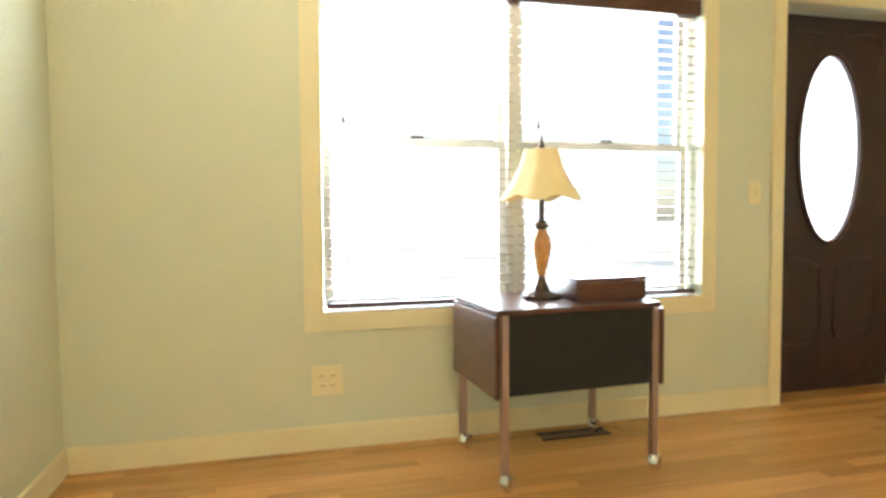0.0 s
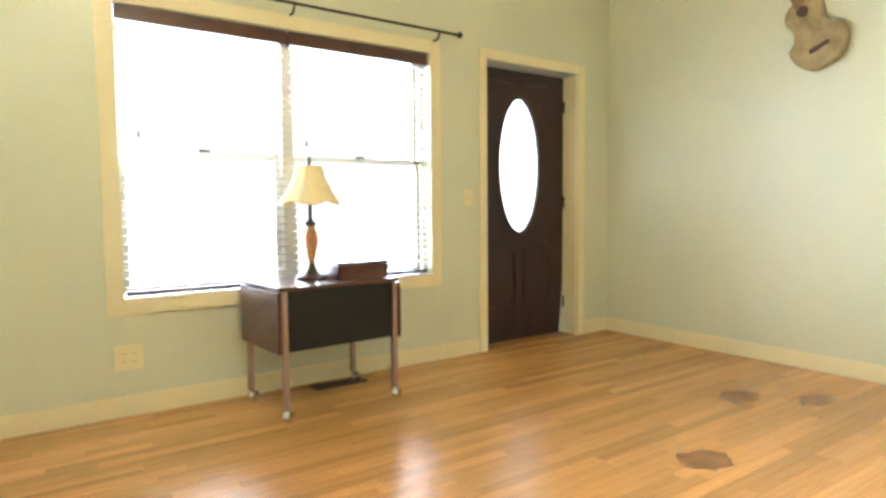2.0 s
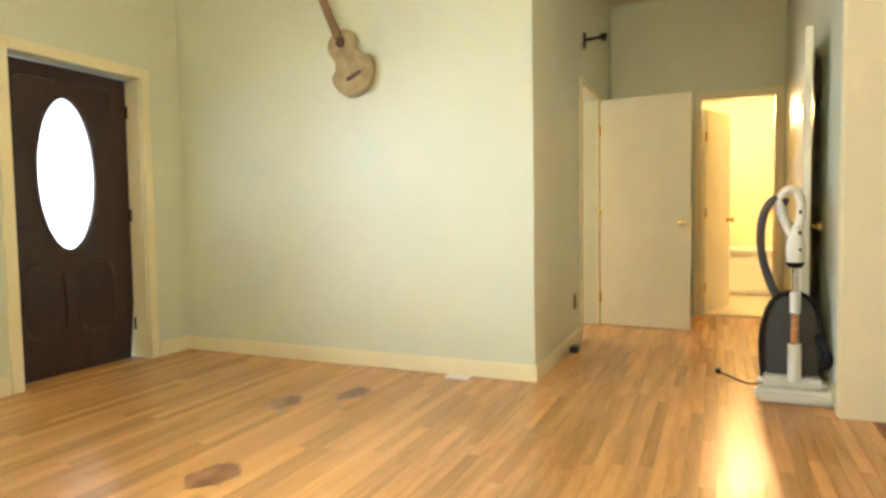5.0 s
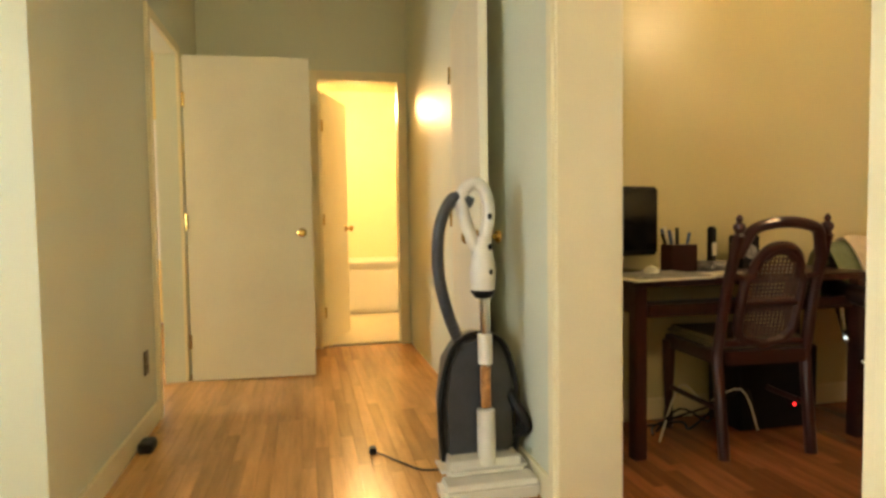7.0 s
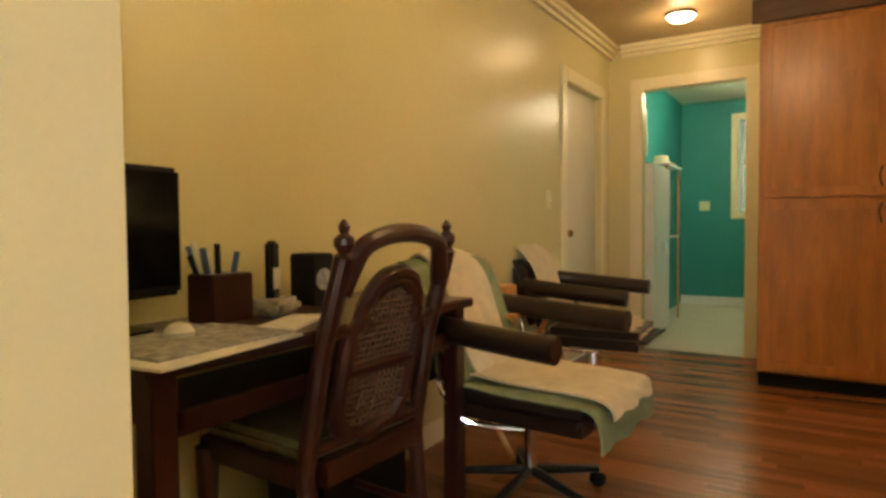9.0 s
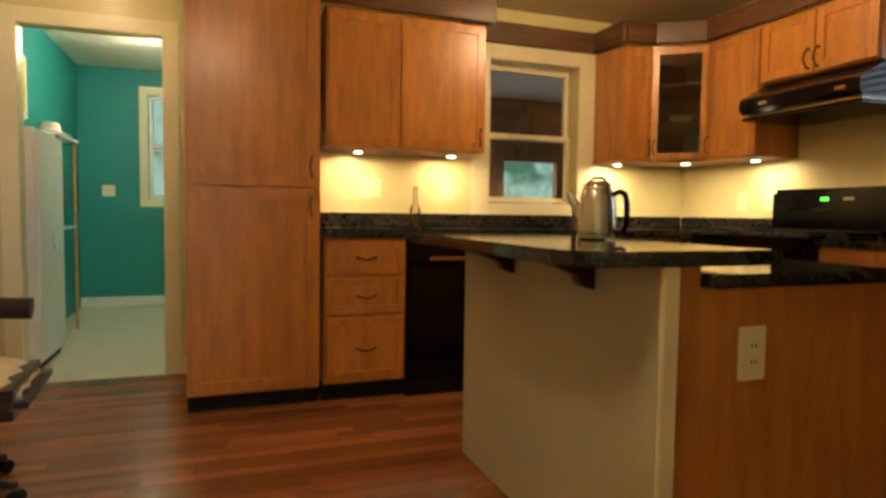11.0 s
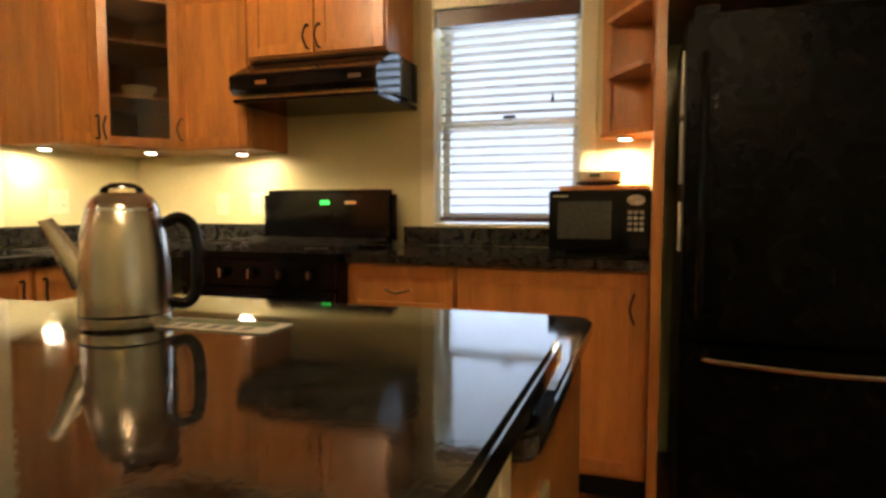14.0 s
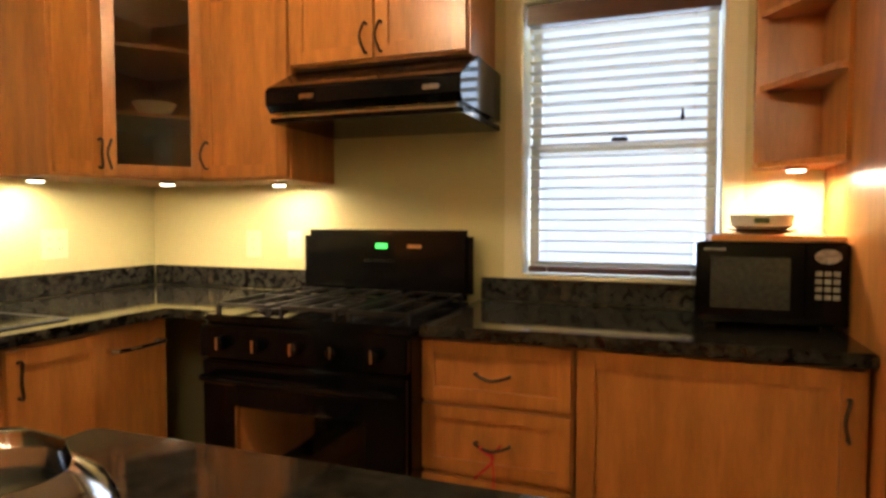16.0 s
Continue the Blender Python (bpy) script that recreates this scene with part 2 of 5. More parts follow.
def lathe(profile, n=24, bm=None, at=(0, 0, 0), sides=0):
    """A turned shape from (radius, height) pairs."""
    bm = bm or bmesh.new()
    n = sides or n
    rings = []
    for r, z in profile:
        rings.append([bm.verts.new((at[0] + max(r, 1e-4) * math.cos(2 * math.pi * i / n), at[1] + max(r, 1e-4) * math.sin(2 * math.pi * i / n), at[2] + z)) for i in range(n)])
    for a, b in zip(rings, rings[1:]):
        for i in range(n):
            bm.faces.new((a[i], a[(i + 1) % n], b[(i + 1) % n], b[i]))
    bm.faces.new(rings[0])
    bm.faces.new(rings[-1])
    return bm


def tube(points, r, n=10, bm=None, taper=1.0):
    """A round bar through points."""
    bm = bm or bmesh.new()
    pts = [Vector(p) for p in points]
    rings = []
    for i, p in enumerate(pts):
        d = (pts[min(i + 1, len(pts) - 1)] - pts[max(i - 1, 0)]).normalized()
        u = d.cross(Vector((0.31, 0.17, 0.93))).normalized()
        w = d.cross(u)
        rr = r * (1 + (taper - 1) * i / max(1, len(pts) - 1))
        rings.append([bm.verts.new(p + rr * (math.cos(2 * math.pi * k / n) * u + math.sin(2 * math.pi * k / n) * w)) for k in range(n)])
    for a, b in zip(rings, rings[1:]):
        for k in range(n):
            bm.faces.new((a[k], a[(k + 1) % n], b[(k + 1) % n], b[k]))
    bm.faces.new(rings[0])
    bm.faces.new(rings[-1])
    return bm


def curve(points, steps=8):
    """A smooth line through points."""
    p = [Vector(points[0])] + [Vector(q) for q in points] + [Vector(points[-1])]
    out = []
    for i in range(1, len(p) - 2):
        for k in range(steps):
            t = k / steps
            out.append(0.5 * ((2 * p[i]) + (p[i + 1] - p[i - 1]) * t + (2 * p[i - 1] - 5 * p[i] + 4 * p[i + 1] - p[i + 2]) * t * t + (3 * p[i] - p[i - 1] - 3 * p[i + 1] + p[i + 2]) * t ** 3))
    return out + [p[-2]]


def slab(outline, z0, z1, bev=0.0):
    """A flat plate with any outline in x and y."""
    bm = bmesh.new()
    f = bm.faces.new([bm.verts.new((x, y, z0)) for x, y in outline])
    r = bmesh.ops.extrude_face_region(bm, geom=[f])
    bmesh.ops.translate(bm, vec=(0, 0, z1 - z0), verts=[v for v in r["geom"] if isinstance(v, bmesh.types.BMVert)])
    if bev:
        es = [e for e in bm.edges if abs(e.verts[0].co.z - e.verts[1].co.z) < 1e-5]
        bmesh.ops.bevel(bm, geom=es, offset=bev, segments=2, affect="EDGES")
    return bm


def rounded(x0, x1, y0, y1, radii, n=6):
    """Rectangle outline with corner radii at (x0,y0), (x1,y0), (x1,y1), (x0,y1)."""
    out = []
    for (cx, cy, sx, sy, a0), r in zip(((x0, y0, 1, 1, 180), (x1, y0, -1, 1, 270), (x1, y1, -1, -1, 0), (x0, y1, 1, -1, 90)), radii):
        if r <= 0:
            out.append((cx, cy))
            continue
        for k in range(n + 1):
            a = radians(a0 + 90 * k / n)
            out.append((cx + sx * r + r * math.cos(a), cy + sy * r + r * math.sin(a)))
    return out


def structure(name, bm, material, label="", category=""):
    return tagged(part(name, bm, material), label or name.replace("_", " "), category or name.split("_")[0], kind="structure")


def wall_x(name, y0, y1, x0, x1, z1, holes, material, label):
    """A wall along x between y0 and y1, with openings (xa, xb, za, zb)."""
    bm = bmesh.new()
    at = x0
    for xa, xb, za, zb in sorted(holes):
        box(at, xa, y0, y1, 0, z1, bm=bm)
        if za > 0:
            box(xa, xb, y0, y1, 0, za, bm=bm)
        box(xa, xb, y0, y1, zb, z1, bm=bm)
        at = xb
    box(at, x1, y0, y1, 0, z1, bm=bm)
    return structure(name, bm, material, label, "wall")


def wall_y(name, x0, x1, y0, y1, z1, holes, material, label):
    bm = bmesh.new()
    at = y0
    for ya, yb, za, zb in sorted(holes):
        box(x0, x1, at, ya, 0, z1, bm=bm)
        if za > 0:
            box(x0, x1, ya, yb, 0, za, bm=bm)
        box(x0, x1, ya, yb, zb, z1, bm=bm)
        at = yb
    box(x0, x1, at, y1, 0, z1, bm=bm)
    return structure(name, bm, material, label, "wall")


def casing(name, u0, u1, z0, z1, w, at, out, axis, material, label, sill=False):
    """Flat trim round an opening; axis 'x' lies in a plane of constant y = at, proud towards out."""
    th = thing(name, label, "trim", kind="structure")
    bars = [("left_casing", u0 - w, u0, z0 - (w if sill else 0), z1 + w), ("right_casing", u1, u1 + w, z0 - (w if sill else 0), z1 + w), ("head_casing", u0, u1, z1, z1 + w)]
    if sill:
        bars.append(("sill_casing", u0, u1, z0 - w, z0))
    for nm, a, b, c, d in bars:
        lo, hi = sorted((at, at + out * 0.018))
        bm = box(a, b, lo, hi, c, d, 0.004) if axis == "x" else box(lo, hi, a, b, c, d, 0.004)
        part(nm, bm, material, th)
    return th


def baseboard(runs, name, material, label):
    th = thing(name, label, "baseboard", kind="structure")
    for x0, x1, y0, y1 in runs:
        part("board", box(x0, x1, y0, y1, 0.0, 0.105, 0.004), material, th)
    return th

# ---- structure ----
LH, KH = 3.1, 2.40
WT = 0.16
YELLOW = mat("yellow_wall_paint", (0.78, 0.62, 0.25), 0.5, var=0.03, scale=2)
ground = structure("ground", box(-120, 130, -120, 130, -0.32, -0.30), GRASS, "pale sunlit gravel and lawn round the house", "ground")
structure("floor", box(0.2, 7.9, -1.1, 3.45, -0.20, -0.013), GAP, "wooden subfloor under the oak strips", "floor")
structure("floor_kitchen", box(0.75, 5.75, -5.95, -1.1, -0.20, -0.013), GAP, "wooden subfloor under the red oak strips", "floor")
structure("floor_bath", box(7.9, 10.2, -1.9, 0.5, -0.2, -0.002), TILE, "pale tiled bathroom floor", "floor")
structure("floor_bedroom", box(4.9, 9.6, 0.55, 3.9, -0.2, -0.016), OAKS, "oak bedroom floor", "floor")
structure("floor_utility", box(3.9, 5.8, -9.1, -5.86, -0.2, -0.004), TILE, "pale vinyl utility room floor", "floor")

wall_x("wall_north", 3.363, 3.523, 0.2, 5.0, LH, [(1.295, 3.12, 0.585, 2.02), (3.595, 4.515, 0, 2.045)], WALL, "sage painted living room front wall with window and door")
wall_y("wall_west", 0.14, 0.3, -1.1, 3.363, LH, [], WALL, "sage painted living room side wall")
wall_y("wall_guitar", 4.873, 4.993, 0.543, 3.363, LH, [], WALL, "pale sage wall with a guitar hung on it")
wall_x("wall_hall_north", 0.543, 0.663, 4.993, 7.79, LH, [(6.28, 6.98, 0, 2.04)], WALL, "sage hallway wall with bedroom doorway")
wall_y("wall_hall_east", 7.79, 7.91, -1.3, 0.543, LH, [(-0.95, -0.33, 0, 2.09)], WALL, "sage hallway end wall with bathroom doorway")
wall_x("wall_divider", -1.235, -1.03, 0.3, 7.79, LH, [(3.60, 4.78, 0, 2.75)], WALL, "sage wall between living room and kitchen with wide opening")
wall_y("wall_stove", 0.76, 0.92, -5.8, -1.235, KH, [(-3.80, -3.10, 1.02, 2.05)], KWALL, "yellow sage kitchen wall behind the cooker")
wall_x("wall_sink", -5.795, -5.635, 0.92, 4.45, KH, [(1.87, 2.56, 1.09, 2.06)], KWALL, "yellow sage kitchen wall behind the sink")
wall_y("wall_desk", 5.60, 5.72, -5.96, -1.235, KH, [(-5.63, -4.85, 0, 1.96)], KWALL, "yellow sage dining wall behind the desk")
wall_x("wall_utility_door", -5.96, -5.86, 4.45, 5.60, KH, [(4.60, 5.34, 0, 2.04)], KWALL, "yellow sage kitchen end wall with utility doorway")
structure("ceiling", box(0.14, 8.0, -1.27, 3.52, LH, LH + 0.1), CEIL, "cream painted living room ceiling", "ceiling")
structure("ceiling_kitchen", box(0.76, 5.72, -5.96, -1.235, KH, KH + 0.1), KCEIL_DIM, "cream kitchen ceiling, darkened to tan for dim warm light", "ceiling")
# bathroom, bedroom and utility room shells
bm = box(10.2, 10.3, -1.9, 0.5, 0, 2.5)
for b in ((7.91, 10.2, -1.9, -1.8, 0, 2.5), (7.91, 10.2, 0.4, 0.5, 0, 2.5), (7.91, 10.2, -1.8, 0.4, 2.5, 2.6)):
    box(*b, bm=bm)
structure("wall_bath", bm, BATH, "warm cream bathroom walls", "wall")
wall_y("wall_bedroom_east", 9.5, 9.6, 0.663, 3.9, 2.6, [(1.25, 2.0, 0.7, 1.95)], YELLOW, "yellow bedroom wall with window")
bm = box(4.993, 9.5, 3.8, 3.9, 0, 2.6)
for b in ((4.9, 4.99, 3.53, 3.8, 0, 2.6), (4.99, 9.6, 0.663, 3.9, 2.6, 2.7), (7.91, 9.5, 0.563, 0.663, 0, 2.6)):
    box(*b, bm=bm)
structure("wall_bedroom", bm, YELLOW, "yellow bedroom walls", "wall")
wall_x("wall_utility_south", -9.0, -8.9, 3.9, 5.8, 2.5, [(4.45, 4.98, 1.12, 2.2)], TEAL, "deep teal utility room wall with window")
bm = box(5.62, 5.72, -8.9, -5.96, 0, 2.5)
box(3.9, 4.0, -8.9, -5.96, 0, 2.5, bm=bm)
structure("wall_utility", bm, TEAL, "deep teal utility room side walls", "wall")
structure("ceiling_utility", box(3.9, 5.8, -9.0, -5.96, 2.45, 2.55), CEIL, "white utility room ceiling", "ceiling")

casing("window_trim", 1.295, 3.12, 0.585, 2.02, 0.08, 3.363, -1, "x", TRIM, "cream painted window casing", True)
casing("door_trim", 3.595, 4.515, 0, 2.045, 0.07, 3.363, -1, "x", TRIM, "cream painted front door casing")
casing("bedroom_door_trim", 6.28, 6.98, 0, 2.04, 0.06, 0.543, -1, "x", TRIM, "cream painted bedroom door casing")
casing("bath_door_trim", -0.95, -0.33, 0, 2.09, 0.07, 7.79, -1, "y", TRIM, "cream painted bathroom door casing")
casing("utility_door_trim", 4.60, 5.34, 0, 2.04, 0.09, -5.86, 1, "x", TRIM, "cream painted utility door casing")
casing("side_door_trim", -5.63, -4.85, 0, 1.96, 0.09, 5.60, -1, "y", TRIM, "cream painted side door casing")
casing("kitchen_window_trim", -3.80, -3.10, 1.02, 2.05, 0.07, 0.92, 1, "y", TRIM, "cream painted kitchen window casing", True)
casing("sink_window_trim", 1.87, 2.56, 1.09, 2.06, 0.13, -5.635, 1, "x", TRIM, "cream painted sink window casing", True)
casing("utility_window_trim", 4.45, 4.98, 1.12, 2.2, 0.08, -8.9, 1, "x", TRIM, "white utility window casing", True)
casing("bedroom_window_trim", 1.25, 2.0, 0.7, 1.95, 0.07, 9.5, -1, "y", WHITE, "white bedroom window casing", True)
# lining of the wide opening
th = thing("opening_lining", "cream painted lining of the wide opening", "trim", kind="structure")
part("jamb", box(4.757, 4.78, -1.25, -1.015, 0, 2.75, 0.003), TRIM, th)
part("jamb", box(3.60, 3.625, -1.25, -1.015, 0, 2.75, 0.003), TRIM, th)
part("head", box(3.625, 4.757, -1.25, -1.015, 2.725, 2.75), TRIM, th)
part("casing", box(4.78, 4.83, -1.03, -1.008, 0, 2.75, 0.004), TRIM, th)
part("casing", box(3.52, 3.60, -1.03, -1.008, 0, 2.75, 0.004), TRIM, th)
part("casing", box(3.52, 3.60, -1.257, -1.235, 0, 2.44, 0.004), TRIM, th)

baseboard([(0.315, 3.52, 3.348, 3.363), (4.59, 4.858, 3.348, 3.363), (4.858, 4.873, 0.528, 3.363), (0.3, 0.315, -1.03, 3.348), (0.315, 3.52, -1.03, -1.015),
           (4.873, 6.22, 0.528, 0.543), (4.83, 6.6, -1.03, -1.015), (7.775, 7.79, -1.03, -0.96)], "baseboard", TRIM, "cream painted living room baseboards")
baseboard([(5.585, 5.60, -4.73, -1.28), (5.585, 5.60, -5.85, -5.73), (5.44, 5.585, -5.86, -5.845), (4.455, 4.505, -5.86, -5.845)], "baseboard_kitchen", TRIM, "cream painted kitchen baseboards")
baseboard([(4.0, 5.62, -8.9, -8.885)], "baseboard_utility", WHITE, "white utility room baseboard")
# crown moulding, stepped
th = thing("crown_moulding", "cream crown moulding under the kitchen ceiling", "trim", kind="structure")
for k in range(3):
    part("strip", box(5.60 - 0.03 * (k + 1), 5.60, -5.86, -1.27, KH - 0.09 + 0.03 * k, KH - 0.06 + 0.03 * k, 0.004), TRIM, th)
    part("strip", box(4.45, 5.50, -5.86, -5.86 + 0.03 * (k + 1), KH - 0.09 + 0.03 * k, KH - 0.06 + 0.03 * k, 0.004), TRIM, th)

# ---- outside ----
# flat panels that glow, standing in for the daylight outside
tagged(part("backdrop", box(-30, 40, 60, 60.1, -0.3, 30), DAYGLOW), "glowing panel for bright hazy daylight beyond the front lawn", "backdrop", kind="structure")
tagged(part("backdrop_side", box(-8, -7.9, -14, 8, -0.3, 8), SIDEGLOW), "glowing panel for bright daylight beyond the kitchen window", "backdrop", kind="structure")
tagged(part("backdrop_back", box(-40, 30, -22, -21.9, -0.3, 9), LEAFGLOW), "glowing panel for sunlit green leaves behind the house", "backdrop", kind="structure")
tagged(part("backdrop_east", box(14, 14.1, -5, 10, -0.3, 8), DAYGLOW), "glowing panel for bright daylight beyond the bedroom window", "backdrop", kind="structure")
rng = random.Random(4)


# enclosed back porch seen through the sink window
bm = box(-0.5, 3.9, -9.6, -9.5, -0.3, 0.6)
box(-0.5, 3.9, -9.6, -9.5, 1.75, 2.6, bm=bm)
for px in (-0.5, 0.6, 1.25, 2.3, 3.4):
    box(px, px + 0.28, -9.6, -9.5, 0.6, 1.75, bm=bm)
structure("wall_porch", bm, PINE, "dark pine boarded back porch wall with openings", "wall")
structure("floor_porch", box(-0.5, 3.9, -9.5, -5.80, -0.25, -0.05), GAP, "dark boarded porch floor", "floor")
structure("ceiling_porch", box(-0.5, 3.9, -9.6, -5.80, 2.6, 2.7), WHITE, "white boarded porch ceiling", "ceiling")
structure("wall_porch_side", box(-0.6, -0.5, -9.6, -5.80, -0.25, 2.7), PINE, "dark pine boarded porch side wall", "wall")

# ---- windows ----


def sash_window(name, axis, u0, u1, z0, z1, at, depth, label, mid=None, mat_frame=None):
    """Double-hung window; depth is signed, from the inner face to the sashes."""
    th = thing(name, label, "window", kind="structure")
    mf = mat_frame or WHITE
    zm = mid or (z0 + z1) / 2

    def bar(nm, a, b, c, d, lo, hi, m=mf, parent=th):
        lo, hi = sorted((lo, hi))
        return part(nm, box(a, b, lo, hi, c, d, 0.003) if axis == "x" else box(lo, hi, a, b, c, d, 0.003), m, parent)
    s = 1 if depth > 0 else -1
    f = 0.035
    d0, d1 = at + depth, at + depth + s * 0.03
    for nm, za, zb, off in (("lower_sash", z0, zm + 0.02, 0), ("upper_sash", zm - 0.02, z1, 0.032)):
        o = s * off
        sash = bar(nm, u0, u0 + f, za, zb, d0 + o, d1 + o)
        bar("stile", u1 - f, u1, za, zb, d0 + o, d1 + o, parent=sash)
        bar("rail", u0 + f, u1 - f, za, za + f, d0 + o, d1 + o, parent=sash)
        bar("rail", u0 + f, u1 - f, zb - f, zb, d0 + o, d1 + o, parent=sash)
        p = bar("pane", u0 + f, u1 - f, za + f, zb - f, d0 + o + s * 0.013, d0 + o + s * 0.017, PANE, sash)
        p.visible_shadow = False
    bar("lock", (u0 + u1) / 2 - 0.03, (u0 + u1) / 2 + 0.03, zm + 0.02, zm + 0.035, d0 - s * 0.012, d0, IRON)
    return th


sash_window("window_1", "x", 1.305, 2.145, 0.595, 2.01, 3.363, 0.10, "white double-hung living room window", 1.31)
sash_window("window_2", "x", 2.205, 3.11, 0.595, 2.01, 3.363, 0.10, "white double-hung living room window", 1.31)
structure("window_mullion", box(2.145, 2.205, 3.43, 3.52, 0.585, 2.02, 0.003), WHITE, "white post between two windows", "trim")
sash_window("window_3", "y", -3.79, -3.11, 1.03, 2.04, 0.92, -0.09, "white double-hung kitchen window", 1.51)
sash_window("window_4", "x", 1.88, 2.55, 1.10, 2.05, -5.635, -0.08, "cream double-hung window over the sink", 1.56, TRIM)
sash_window("window_5", "x", 4.46, 4.97, 1.13, 2.19, -8.9, -0.05, "white utility room window")
sash_window("window_6", "y", 1.26, 1.99, 0.71, 1.94, 9.5, 0.05, "white bedroom window")
structure("window_stool", box(1.295, 3.12, 3.36, 3.46, 0.570, 0.587), WALNUT, "dark stained ledge under the blinds", "trim")


def blind(name, axis, u0, u1, z0, z1, at, n, label, val, slat):
    th = thing(name, label, "blind", group="window blinds")

    def b(nm, a, c, lo, hi, za, zb, m):
        return part(nm, box(a, c, lo, hi, za, zb, 0.002) if axis == "x" else box(lo, hi, a, c, za, zb, 0.002), m, th)
    b("valance", u0, u1, at - 0.034, at + 0.034, z1 - 0.075, z1, val)
    b("bottom_rail", u0 + 0.01, u1 - 0.01, at - 0.025, at + 0.025, z0, z0 + 0.022, val)
    me = mesh_of(box(-0.5, 0.5, -0.024, 0.024, -0.0015, 0.0015), "slat", slat)
    for k in range(n):
        z = z0 + 0.04 + (z1 - 0.09 - z0 - 0.04) * k / (n - 1)
        o = new("slat", me)
        o.parent = th
        o.location = ((u0 + u1) / 2, at, z) if axis == "x" else (at, (u0 + u1) / 2, z)
        o.rotation_euler = (radians(6), 0, 0) if axis == "x" else (radians(-6), 0, radians(90))
        o.scale = (u1 - u0 - 0.02, 1, 1)
    for f in (0.12, 0.88):
        u = u0 + (u1 - u0) * f
        p = (u, at - 0.026) if axis == "x" else (at + 0.026, u)
        part("cord", tube([(p[0], p[1], z0), (p[0], p[1], z1 - 0.07)], 0.0012, 5), slat, th)
    u = u0 + 0.09 if axis == "x" else u1 - 0.12
    p = (u, at - 0.032) if axis == "x" else (at + 0.032, u)
    part("tassel", lathe([(0.002, 0.03), (0.007, 0.0), (0.006, -0.012)], 10, at=(p[0], p[1], z0 + (z1 - z0) * 0.56)), IRON, th)
    return th


blind("window_blind", "x", 1.30, 2.165, 0.595, 2.018, 3.405, 31, "brown wooden blind with open slats", WALNUT, mat("greywood_slat", (0.42, 0.36, 0.30), 0.5, var=0.1))
blind("window_blind", "x", 2.18, 3.115, 0.595, 2.018, 3.405, 31, "brown wooden blind with open slats", WALNUT, bpy.data.materials["greywood_slat"])
blind("kitchen_blind", "y", -3.79, -3.11, 1.03, 2.045, 0.885, 23, "white slatted blind under a brown valance", WALNUT, mat("ivory_slat", (0.78, 0.76, 0.68), 0.5, var=0.03))

# curtain rod
th = thing("curtain_rod", "black iron curtain rod over the window", "curtain rod")
part("rod", tube([(1.2, 3.28, 2.145), (3.30, 3.28, 2.145)], 0.008), IRON, th)
for x in (1.2, 3.31):
    part("finial", lathe([(0.004, -0.02), (0.02, -0.008), (0.022, 0.006), (0.005, 0.02)], 14, at=(x, 3.28, 2.145)), IRON, th)
for x in (1.35, 2.18, 3.15):
    part("bracket", tube([(x, 3.28, 2.137), (x, 3.30, 2.10), (x, 3.361, 2.10)], 0.006), IRON, th)

# ---- doors ----


